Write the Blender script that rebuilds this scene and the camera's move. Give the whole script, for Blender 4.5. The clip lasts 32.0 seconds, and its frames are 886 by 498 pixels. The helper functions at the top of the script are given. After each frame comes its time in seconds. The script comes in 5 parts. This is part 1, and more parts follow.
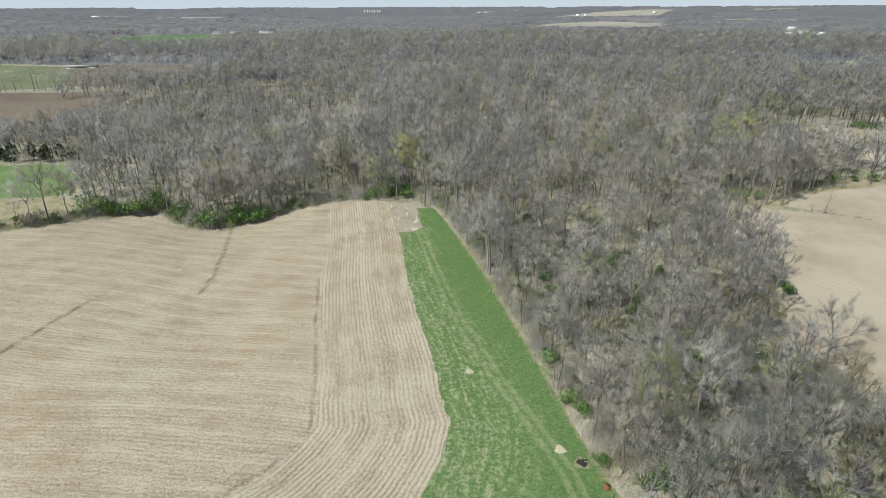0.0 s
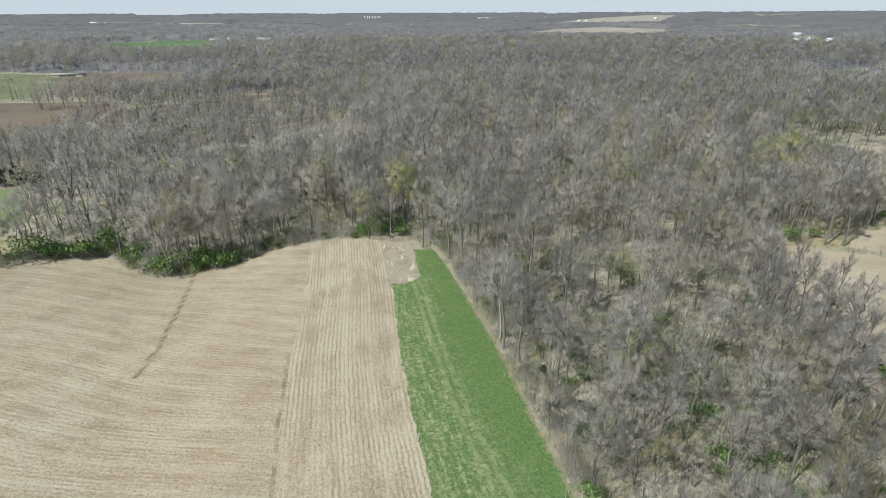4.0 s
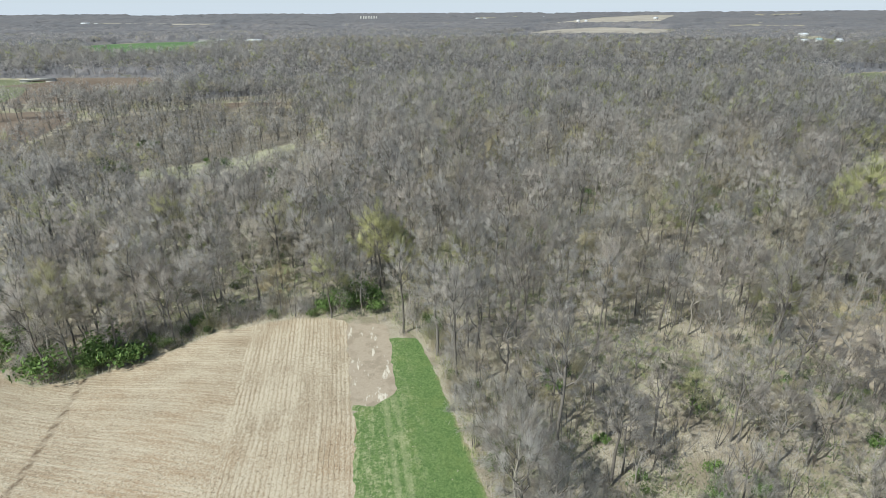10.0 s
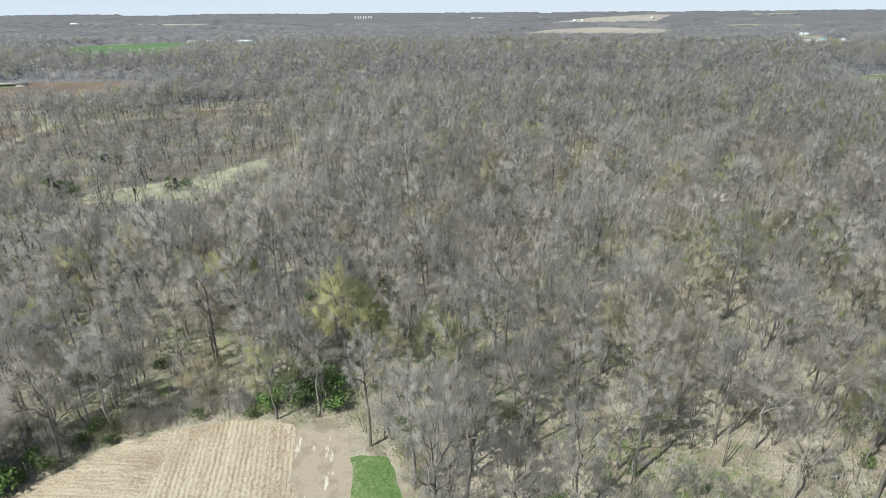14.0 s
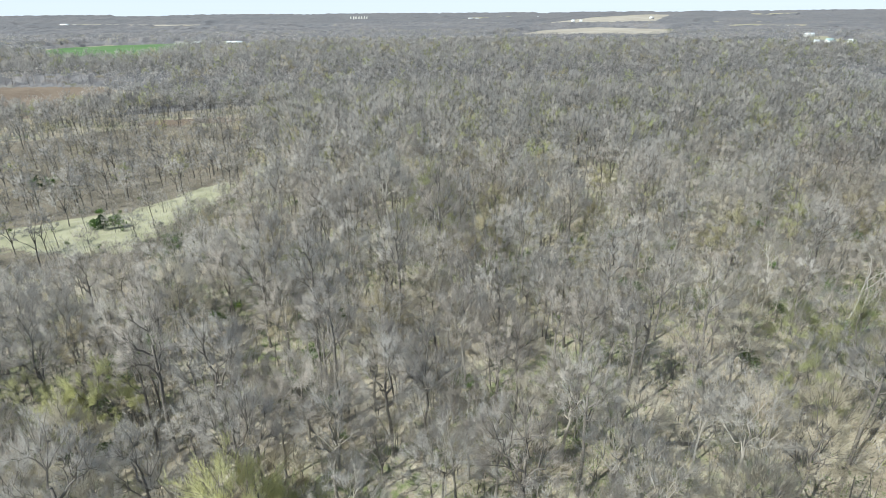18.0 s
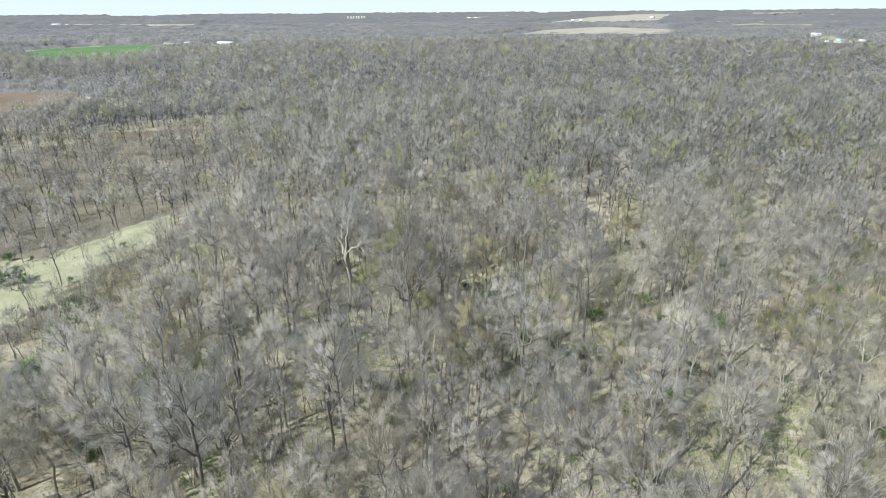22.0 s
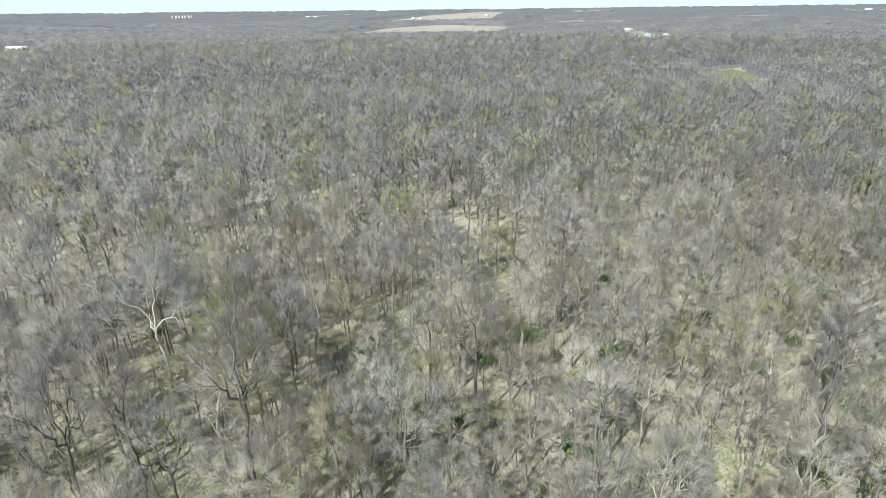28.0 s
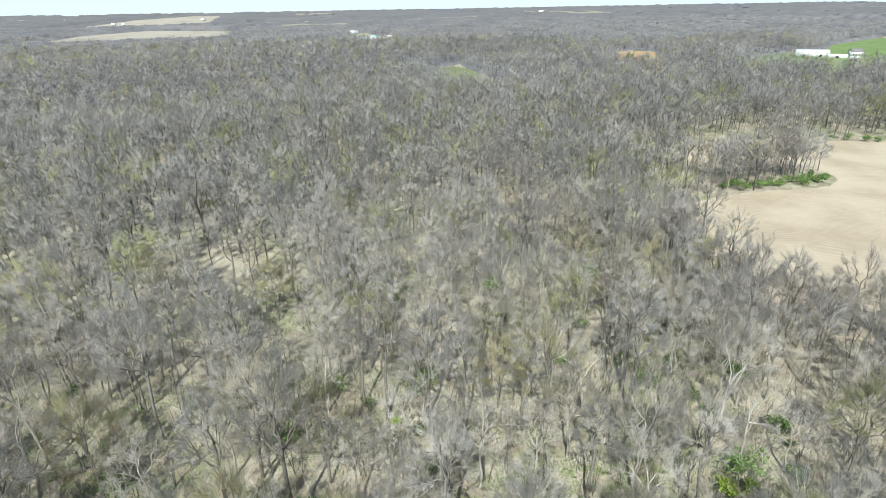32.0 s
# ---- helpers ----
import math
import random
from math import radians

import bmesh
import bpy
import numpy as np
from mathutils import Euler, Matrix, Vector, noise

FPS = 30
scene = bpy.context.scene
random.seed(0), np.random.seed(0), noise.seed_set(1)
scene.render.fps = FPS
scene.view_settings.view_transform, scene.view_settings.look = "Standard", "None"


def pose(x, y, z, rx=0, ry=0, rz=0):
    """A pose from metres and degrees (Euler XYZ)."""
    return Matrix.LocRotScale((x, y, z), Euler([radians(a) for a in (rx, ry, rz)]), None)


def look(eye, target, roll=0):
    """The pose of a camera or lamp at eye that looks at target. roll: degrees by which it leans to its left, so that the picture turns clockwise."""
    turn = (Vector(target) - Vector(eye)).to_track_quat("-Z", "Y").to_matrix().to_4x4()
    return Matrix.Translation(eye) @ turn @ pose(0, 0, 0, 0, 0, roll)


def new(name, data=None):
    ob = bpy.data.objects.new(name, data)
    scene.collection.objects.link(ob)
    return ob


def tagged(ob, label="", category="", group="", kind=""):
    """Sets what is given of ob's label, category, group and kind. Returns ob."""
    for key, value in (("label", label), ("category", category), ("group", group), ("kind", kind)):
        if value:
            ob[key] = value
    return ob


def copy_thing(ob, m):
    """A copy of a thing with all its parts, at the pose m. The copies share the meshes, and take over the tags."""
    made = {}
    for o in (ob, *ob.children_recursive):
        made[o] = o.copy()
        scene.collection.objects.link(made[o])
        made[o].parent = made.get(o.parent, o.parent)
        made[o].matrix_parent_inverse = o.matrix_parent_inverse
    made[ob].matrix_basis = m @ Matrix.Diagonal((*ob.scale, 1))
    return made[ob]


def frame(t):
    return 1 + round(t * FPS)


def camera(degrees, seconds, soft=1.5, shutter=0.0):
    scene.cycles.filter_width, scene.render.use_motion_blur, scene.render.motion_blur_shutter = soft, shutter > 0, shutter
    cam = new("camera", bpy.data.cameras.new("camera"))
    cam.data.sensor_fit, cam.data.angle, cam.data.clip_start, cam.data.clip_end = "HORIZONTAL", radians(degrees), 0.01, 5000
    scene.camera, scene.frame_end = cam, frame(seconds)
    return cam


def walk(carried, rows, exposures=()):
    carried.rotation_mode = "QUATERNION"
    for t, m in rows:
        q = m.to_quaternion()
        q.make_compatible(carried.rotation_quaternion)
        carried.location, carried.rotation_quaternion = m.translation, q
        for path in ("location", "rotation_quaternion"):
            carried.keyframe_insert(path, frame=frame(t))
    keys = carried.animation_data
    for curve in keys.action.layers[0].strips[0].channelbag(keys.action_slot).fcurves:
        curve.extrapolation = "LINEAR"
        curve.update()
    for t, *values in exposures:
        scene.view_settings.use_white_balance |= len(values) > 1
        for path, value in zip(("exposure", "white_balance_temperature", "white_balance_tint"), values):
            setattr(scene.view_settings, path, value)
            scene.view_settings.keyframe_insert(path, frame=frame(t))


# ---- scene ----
# Camera: seconds, x, y, z, heading, pitch, roll
cam = camera(77.94, 32.0, 0.75)
PATH = [
    (0.0, 0.00, 0.00, 60.00, 5.093, -23.723, 0.175),
    (0.5, -0.43, 3.54, 60.09, 5.141, -23.369, 0.150),
    (1.0, -0.85, 7.08, 60.16, 5.139, -23.235, 0.155),
    (1.5, -1.24, 10.71, 60.21, 5.157, -23.224, 0.146),
    (2.0, -1.62, 14.29, 60.23, 5.181, -23.235, 0.153),
    (2.5, -1.98, 17.81, 60.24, 5.163, -23.230, 0.180),
    (3.0, -2.29, 21.34, 60.23, 5.164, -23.247, 0.176),
    (3.5, -2.58, 24.95, 60.22, 5.150, -23.214, 0.184),
    (5.5, -3.70, 39.69, 60.14, 5.098, -23.243, 0.216),
    (6.0, -3.94, 43.37, 60.13, 5.069, -23.209, 0.223),
    (6.5, -4.16, 46.94, 60.11, 5.048, -23.208, 0.219),
    (7.0, -4.34, 50.52, 60.11, 5.083, -23.195, 0.214),
    (7.5, -4.47, 54.07, 60.12, 5.069, -23.196, 0.218),
    (8.0, -4.55, 57.62, 60.16, 5.075, -23.204, 0.211),
    (8.5, -4.60, 61.19, 60.25, 5.064, -23.198, 0.203),
    (9.0, -4.62, 64.71, 60.37, 5.034, -23.180, 0.238),
    (9.5, -4.58, 68.25, 60.49, 4.982, -23.194, 0.255),
    (10.0, -4.53, 71.84, 60.60, 4.913, -23.210, 0.266),
    (10.5, -4.49, 75.49, 60.68, 4.837, -23.212, 0.278),
    (11.0, -4.48, 79.17, 60.76, 4.777, -23.237, 0.272),
    (11.5, -4.51, 82.84, 60.86, 4.715, -23.241, 0.276),
    (12.0, -4.55, 86.42, 60.98, 4.638, -23.231, 0.290),
    (12.5, -4.59, 90.02, 61.07, 4.600, -23.200, 0.281),
    (13.0, -4.66, 93.78, 61.10, 4.546, -23.204, 0.277),
    (13.5, -4.73, 98.09, 61.04, 4.524, -23.221, 0.324),
    (15.5, -4.71, 118.93, 60.57, 4.446, -23.239, 0.314),
    (16.0, -4.76, 124.34, 60.48, 4.448, -23.239, 0.320),
    (16.5, -4.82, 129.82, 60.41, 4.407, -23.230, 0.333),
    (17.0, -4.87, 135.24, 60.38, 4.367, -23.230, 0.347),
    (17.5, -4.88, 140.53, 60.38, 4.316, -23.224, 0.372),
    (18.0, -4.84, 145.69, 60.43, 4.234, -23.209, 0.389),
    (18.5, -4.72, 150.79, 60.52, 4.230, -23.207, 0.396),
    (19.0, -4.54, 155.84, 60.64, 4.186, -23.195, 0.407),
    (19.5, -4.32, 160.83, 60.75, 4.177, -23.209, 0.416),
    (20.0, -4.05, 165.72, 60.87, 4.173, -23.214, 0.412),
    (20.5, -3.74, 170.49, 60.97, 4.156, -23.230, 0.409),
    (21.0, -3.41, 175.13, 61.06, 4.155, -23.248, 0.391),
    (21.5, -3.10, 179.67, 61.13, 4.146, -23.254, 0.398),
    (22.0, -2.76, 183.99, 61.19, 4.161, -23.272, 0.401),
    (22.5, -2.40, 187.86, 61.21, 4.176, -23.252, 0.380),
    (23.0, -2.05, 191.06, 61.17, 4.139, -23.244, 0.374),
    (23.5, -1.78, 193.32, 61.04, 4.114, -23.258, 0.362),
    (24.0, -1.63, 194.80, 60.86, 3.846, -23.269, 0.352),
    (24.5, -1.50, 195.92, 60.67, 4.318, -23.279, 0.308),
    (26.5, -0.90, 201.22, 60.06, 0.620, -23.422, 0.384),
    (27.0, -0.81, 203.09, 59.97, -1.961, -23.434, 0.420),
    (27.5, -0.73, 205.20, 59.93, -6.171, -23.475, 0.494),
    (28.0, -0.69, 207.35, 59.92, -11.098, -23.506, 0.602),
    (28.5, -0.58, 209.44, 59.91, -15.170, -23.544, 0.659),
    (29.0, -0.37, 211.45, 59.89, -18.640, -23.584, 0.699),
    (29.5, -0.08, 213.35, 59.88, -21.794, -23.557, 0.729),
    (30.0, 0.28, 215.16, 59.87, -24.690, -23.564, 0.732),
    (30.5, 0.74, 216.87, 59.86, -27.896, -23.560, 0.804),
    (31.0, 1.27, 218.58, 59.84, -31.546, -23.552, 0.842),
    (31.5, 1.82, 220.19, 59.82, -35.502, -23.553, 0.887),
    (32.0, 2.38, 221.78, 59.82, -37.329, -23.567, 0.919),
]
EXPOSURE = [(0.0, -0.1, 6450, 1.5), (6.0, -0.08, 6470, 2), (9.0, 0.0, 6470, 2), (13.0, 0.12, 6450, 2), (19.0, 0.42, 6400, 1.0), (32.0, 0.46, 6400, 0.0)]
walk(cam, [(t, pose(x, y, z, 90 + pitch, roll, yaw)) for t, x, y, z, yaw, pitch, roll in PATH], EXPOSURE)

# ---- world, sun, exposure ----
SUN_FROM = Vector((-0.72, -0.69, 0.0)).normalized()
SUN_UP = radians(47)
sun_data = bpy.data.lights.new("sun", "SUN")
sun_data.energy, sun_data.angle, sun_data.color = 5.0, radians(0.6), (1.0, 0.97, 0.93)
sun = new("sun", sun_data)
sun.matrix_world = look((0, 0, 400), Vector((0, 0, 400)) - SUN_FROM * math.cos(SUN_UP) - Vector((0, 0, math.sin(SUN_UP))))
world = bpy.data.worlds.new("sky")
scene.world = world
world.use_nodes = True
wn = world.node_tree.nodes
sky = wn.new("ShaderNodeTexSky")
sky.sky_type, sky.sun_disc = "NISHITA", False
sky.sun_elevation, sky.sun_rotation = SUN_UP, math.atan2(SUN_FROM.x, SUN_FROM.y)
sky.air_density, sky.dust_density, sky.ozone_density = 1.0, 0.5, 1.6
pale = wn.new("ShaderNodeMix")
pale.data_type = "RGBA"
pale.inputs["B"].default_value = (7.9, 8.8, 10.5, 1)
aim, split, fall = wn.new("ShaderNodeTexCoord"), wn.new("ShaderNodeSeparateXYZ"), wn.new("ShaderNodeMapRange")
fall.inputs["From Min"].default_value, fall.inputs["From Max"].default_value = 0.0, 0.4
fall.inputs["To Min"].default_value, fall.inputs["To Max"].default_value = 0.9, 0.0
world.node_tree.links.new(aim.outputs["Generated"], split.inputs[0])
world.node_tree.links.new(split.outputs[2], fall.inputs["Value"])
world.node_tree.links.new(fall.outputs[0], pale.inputs["Factor"])
world.node_tree.links.new(sky.outputs[0], pale.inputs["A"])
world.node_tree.links.new(pale.outputs["Result"], wn["Background"].inputs[0])
wn["Background"].inputs[1].default_value = 0.085


# ---- materials ----
class Mat:
    """A small wrapper round a node material."""

    def __init__(self, name, rough=0.9):
        self.m = bpy.data.materials.new(name)
        self.m.use_nodes = True
        self.n, self.l = self.m.node_tree.nodes, self.m.node_tree.links
        self.b = self.n["Principled BSDF"]
        self.b.inputs["Roughness"].default_value = rough
        self.b.inputs["Specular IOR Level"].default_value = 0.15
        self.geo = self.n.new("ShaderNodeNewGeometry")

    def put(self, value, socket):
        if hasattr(value, "is_linked"):
            self.l.new(value, socket)
        elif isinstance(value, tuple) and len(value) == 3 and socket.type == "RGBA":
            socket.default_value = (*value, 1)
        else:
            socket.default_value = value

    def noise(self, scale, detail=3.0, rough=0.55, vector=None):
        t = self.n.new("ShaderNodeTexNoise")
        t.inputs["Scale"].default_value, t.inputs["Detail"].default_value, t.inputs["Roughness"].default_value = scale, detail, rough
        self.l.new(vector if vector is not None else self.geo.outputs["Position"], t.inputs["Vector"])
        return t.outputs["Fac"]

    def math(self, op, a, b=0.0, c=0.0):
        t = self.n.new("ShaderNodeMath")
        t.operation = op
        for i, v in enumerate((a, b, c)):
            self.put(v, t.inputs[i])
        return t.outputs[0]

    def ramp(self, fac, lo, hi):
        t = self.n.new("ShaderNodeMapRange")
        t.interpolation_type = "SMOOTHSTEP"
        t.inputs["From Min"].default_value, t.inputs["From Max"].default_value = lo, hi
        self.l.new(fac, t.inputs["Value"])
        return t.outputs[0]

    def mix(self, fac, a, b):
        t = self.n.new("ShaderNodeMix")
        t.data_type = "RGBA"
        self.put(fac, t.inputs["Factor"])
        self.put(a, t.inputs["A"])
        self.put(b, t.inputs["B"])
        return t.outputs["Result"]

    def steps(self, fac, stops):
        t = self.n.new("ShaderNodeValToRGB")
        while len(t.color_ramp.elements) < len(stops):
            t.color_ramp.elements.new(0.5)
        for e, (at, col) in zip(t.color_ramp.elements, stops):
            e.position, e.color = at, (*col, 1)
        self.l.new(fac, t.inputs[0])
        return t.outputs[0]

    def attr(self, name):
        t = self.n.new("ShaderNodeAttribute")
        t.attribute_name = name
        return t.outputs["Fac"]

    def xyz(self):
        t = self.n.new("ShaderNodeSeparateXYZ")
        self.l.new(self.geo.outputs["Position"], t.inputs[0])
        return t.outputs

    def rand(self):
        return self.n.new("ShaderNodeObjectInfo").outputs["Random"]

    def color(self, value):
        self.put(value, self.b.inputs["Base Color"])
        return self

    def bump(self, height, strength=0.4, dist=0.1):
        t = self.n.new("ShaderNodeBump")
        t.inputs["Strength"].default_value, t.inputs["Distance"].default_value = strength, dist
        self.l.new(height, t.inputs["Height"])
        self.l.new(t.outputs[0], self.b.inputs["Normal"])
        return self


def plain(name, col, rough=0.7, vary=0.15, scale=2.0):
    k = Mat(name, rough)
    dark = tuple(c * (1 - vary) for c in col)
    light = tuple(min(1.0, c * (1 + vary)) for c in col)
    return k.color(k.mix(k.noise(scale, 4.0), dark, light)).m


# leaf litter, dry grass and fresh green on the wood's floor
k = Mat("forest_floor", 0.95)
big, mid, fine = k.noise(0.035, 3.0), k.noise(0.22, 4.0), k.noise(3.6, 5.0, 0.75)
col = k.mix(k.ramp(fine, 0.30, 0.70), (0.23, 0.20, 0.155), (0.56, 0.51, 0.41))
col = k.mix(k.math("MULTIPLY", k.ramp(mid, 0.42, 0.62), 0.6), col, (0.20, 0.165, 0.12))
green = k.math("MULTIPLY", k.ramp(big, 0.42, 0.62), k.ramp(k.noise(0.5, 4.0, 0.65), 0.42, 0.62))
col = k.mix(k.math("MULTIPLY", green, 0.8), col, k.mix(fine, (0.075, 0.13, 0.035), (0.22, 0.27, 0.10)))
FLOOR = k.color(col).bump(fine, 0.35, 0.12).m

# maize stubble: rows along the edge on the headland, rows across inside it
k = Mat("stubble_soil", 0.95)
pos = k.xyz()
edge = k.attr("edge")
wob = k.math("MULTIPLY", k.math("SUBTRACT", k.noise(0.5, 2.0), 0.5), 0.55)
sway = k.math("MULTIPLY", k.math("SUBTRACT", k.noise(0.011, 1.0), 0.5), 20.0)
across = k.math("ADD", k.math("ADD", pos[1], k.math("MULTIPLY", pos[0], 0.10)), sway)
headland = k.math("LESS_THAN", k.math("ADD", edge, k.math("MULTIPLY", k.noise(0.12), 3.0)), 21.5)
rowc = k.math("ADD", k.math("ADD", k.math("MULTIPLY", edge, headland), k.math("MULTIPLY", across, k.math("SUBTRACT", 1.0, headland))), wob)
row = k.math("ADD", k.math("MULTIPLY", k.math("SINE", k.math("MULTIPLY", rowc, 2 * math.pi / 0.76)), 0.5), 0.5)
passes = k.math("ADD", k.math("MULTIPLY", k.math("SINE", k.math("MULTIPLY", rowc, 2 * math.pi / 4.56)), 0.5), 0.5)
chaff = k.noise(3.2, 4.0, 0.75)
along = k.math("ADD", k.math("MULTIPLY", pos[1], headland), k.math("MULTIPLY", pos[0], k.math("SUBTRACT", 1.0, headland)))
lane = k.n.new("ShaderNodeCombineXYZ")
k.l.new(k.math("MULTIPLY", rowc, 2.1), lane.inputs[0])
k.l.new(k.math("MULTIPLY", along, 0.10), lane.inputs[1])
streak = k.noise(1.0, 4.0, 0.65, lane.outputs[0])
soil = k.mix(k.ramp(k.noise(0.03, 3.0), 0.35, 0.65), (0.265, 0.203, 0.137), (0.36, 0.258, 0.165))
straw = (0.545, 0.48, 0.37)
dens = k.math("ADD", k.math("ADD", k.math("MULTIPLY", k.math("SUBTRACT", streak, 0.5), 0.55), k.math("MULTIPLY", row, k.math("MULTIPLY", k.math("ADD", 0.07, k.math("MULTIPLY", headland, 0.14)), k.ramp(k.noise(0.11, 3.0), 0.36, 0.62)))), k.math("ADD", k.math("MULTIPLY", chaff, 1.0), k.math("MULTIPLY", k.noise(0.09, 3.0), 0.32)))
dens = k.math("ADD", dens, k.math("MULTIPLY", passes, 0.05))
col = k.mix(k.ramp(dens, 0.44, 0.92), soil, straw)
col = k.mix(k.math("MULTIPLY", k.ramp(k.noise(3.0, 4.0, 0.8), 0.53, 0.64), 0.75), col, (0.165, 0.122, 0.082))
groove = k.math("MULTIPLY", k.math("MULTIPLY", k.ramp(row, 0.16, 0.0), k.math("ADD", 0.16, k.math("MULTIPLY", headland, 0.44))), k.math("MULTIPLY", k.ramp(k.noise(0.25, 4.0, 0.7), 0.36, 0.6), k.ramp(k.noise(0.06, 3.0), 0.36, 0.58)))
col = k.mix(groove, col, (0.17, 0.125, 0.085))
windrow = k.math("MULTIPLY", k.ramp(passes, 0.93, 1.0), k.ramp(k.noise(0.10, 4.0, 0.7), 0.42, 0.60))
col = k.mix(k.math("MULTIPLY", windrow, 0.2), col, (0.66, 0.60, 0.48))
col = k.mix(k.math("MULTIPLY", k.ramp(k.noise(2.6, 4.0, 0.8), 0.56, 0.66), 0.5), col, (0.72, 0.66, 0.54))
track = k.math("COMPARE", k.math("ADD", edge, k.math("MULTIPLY", k.noise(0.2), 1.2)), 21.3, 0.32)
col = k.mix(k.math("MULTIPLY", k.math("MULTIPLY", track, k.math("MULTIPLY", 0.5, k.ramp(pos[1], 122.0, 100.0))), k.ramp(k.noise(0.35, 3.0), 0.35, 0.6)), col, (0.13, 0.10, 0.07))
wet = k.ramp(k.math("ADD", k.attr("gully"), k.math("MULTIPLY", k.noise(0.7, 3.0), 0.6)), 1.25, 0.45)
col = k.mix(k.math("MULTIPLY", k.math("MULTIPLY", wet, 0.85), k.ramp(k.noise(0.5, 4.0, 0.7), 0.3, 0.6)), col, (0.15, 0.11, 0.075))
damp = k.math("MULTIPLY", k.ramp(k.noise(0.045, 2.0), 0.56, 0.74), 0.22)
col = k.mix(damp, col, (0.20, 0.165, 0.12))
STUBBLE = k.color(col).bump(k.math("ADD", k.math("MULTIPLY", row, 0.18), chaff), 0.55, 0.14).m

# paler far-side cropland
k = Mat("pale_cropland", 0.95)
pos = k.xyz()
arc = k.math("ADD", k.math("ADD", k.math("MULTIPLY", pos[0], 0.75), k.math("MULTIPLY", pos[1], 0.66)), k.math("MULTIPLY", k.noise(0.02, 1.0), 30.0))
row = k.math("ADD", k.math("MULTIPLY", k.math("SINE", k.math("MULTIPLY", arc, 2 * math.pi / 1.5)), 0.5), 0.5)
col = k.mix(k.ramp(k.noise(0.04, 4.0), 0.35, 0.65), (0.38, 0.315, 0.232), (0.475, 0.405, 0.31))
col = k.mix(k.math("MULTIPLY", k.math("MULTIPLY", row, 0.25), k.ramp(k.noise(0.3, 3.0), 0.3, 0.7)), col, (0.64, 0.57, 0.465))
col = k.mix(k.math("MULTIPLY", k.ramp(k.noise(2.5, 4.0, 0.7), 0.5, 0.75), 0.5), col, (0.33, 0.26, 0.18))
CROP = k.color(col).bump(k.noise(2.5, 4.0, 0.7), 0.4, 0.12).m

# grass strip with mown, trodden and thatchy patches
k = Mat("grass_strip", 0.95)
edge = k.attr("edge")
pos = k.xyz()
fine, mid = k.noise(2.8, 4.0, 0.7), k.noise(0.30, 4.0)
col = k.mix(k.ramp(fine, 0.3, 0.7), (0.078, 0.143, 0.048), (0.172, 0.25, 0.092))
col = k.mix(k.math("MULTIPLY", k.ramp(mid, 0.5, 0.7), 0.5), col, (0.16, 0.22, 0.075))
lines = k.math("ADD", k.math("MULTIPLY", k.math("SINE", k.math("MULTIPLY", edge, -2 * math.pi / 1.9)), 0.5), 0.5)
near = k.ramp(pos[1], 120.0, 60.0)
lane = k.n.new("ShaderNodeCombineXYZ")
k.l.new(k.math("MULTIPLY", edge, 1.1), lane.inputs[0])
k.l.new(k.math("MULTIPLY", pos[1], 0.12), lane.inputs[1])
streak = k.noise(1.0, 4.0, 0.7, lane.outputs[0])
straw = k.math("MULTIPLY", k.ramp(k.math("ADD", k.math("MULTIPLY", k.noise(1.3, 6.0, 0.8), 0.68), k.math("MULTIPLY", streak, 0.34)), 0.475, 0.63), k.ramp(k.math("ADD", k.math("ADD", edge, k.math("MULTIPLY", mid, 9.0)), k.math("MULTIPLY", near, 5.0)), -9.0, 1.5))
col = k.mix(k.math("MULTIPLY", straw, k.math("ADD", 0.6, k.math("MULTIPLY", lines, 0.2))), col, (0.45, 0.455, 0.275))
wheel = k.attr("wheel")
ruts = k.math("MULTIPLY", k.ramp(k.math("ABSOLUTE", k.math("SUBTRACT", k.math("ABSOLUTE", wheel), 0.85)), 0.75, 0.1), k.ramp(k.noise(0.6, 4.0, 0.7), 0.3, 0.58))
col = k.mix(k.math("MULTIPLY", ruts, 0.42), col, (0.36, 0.38, 0.22))
fringe = k.ramp(k.math("ADD", k.attr("rim"), k.math("MULTIPLY", k.math("SUBTRACT", k.noise(0.5, 4.0, 0.7), 0.5), 2.5)), 1.0, -0.4)
col = k.mix(k.math("MULTIPLY", fringe, 0.9), col, k.mix(fine, (0.28, 0.23, 0.14), (0.45, 0.39, 0.27)))
GRASS = k.color(col).bump(fine, 0.6, 0.18).m

k = Mat("dry_verge", 0.95)
col = k.mix(k.noise(2.0, 4.0, 0.7), (0.28, 0.22, 0.14), (0.47, 0.41, 0.28))
col = k.mix(k.math("MULTIPLY", k.ramp(k.noise(0.35, 3.0), 0.48, 0.62), 0.6), col, (0.17, 0.21, 0.08))
VERGE = k.color(col).bump(k.noise(2.0, 4.0, 0.7), 0.5, 0.2).m

k = Mat("weathered_thatch", 0.95)
pos = k.xyz()
lane = k.n.new("ShaderNodeCombineXYZ")
k.l.new(k.math("ADD", pos[0], k.math("MULTIPLY", pos[1], 0.2)), lane.inputs[0])
k.l.new(k.math("MULTIPLY", pos[1], 0.28), lane.inputs[1])
col = k.mix(k.noise(1.6, 5.0, 0.75), (0.30, 0.25, 0.195), (0.47, 0.405, 0.32))
col = k.mix(k.math("MULTIPLY", k.ramp(k.noise(0.35, 4.0, 0.7), 0.45, 0.62), 0.5), col, (0.24, 0.20, 0.15))
col = k.mix(k.math("MULTIPLY", k.ramp(k.noise(0.55, 4.0, 0.7, lane.outputs[0]), 0.56, 0.64), 0.8), col, (0.68, 0.64, 0.55))
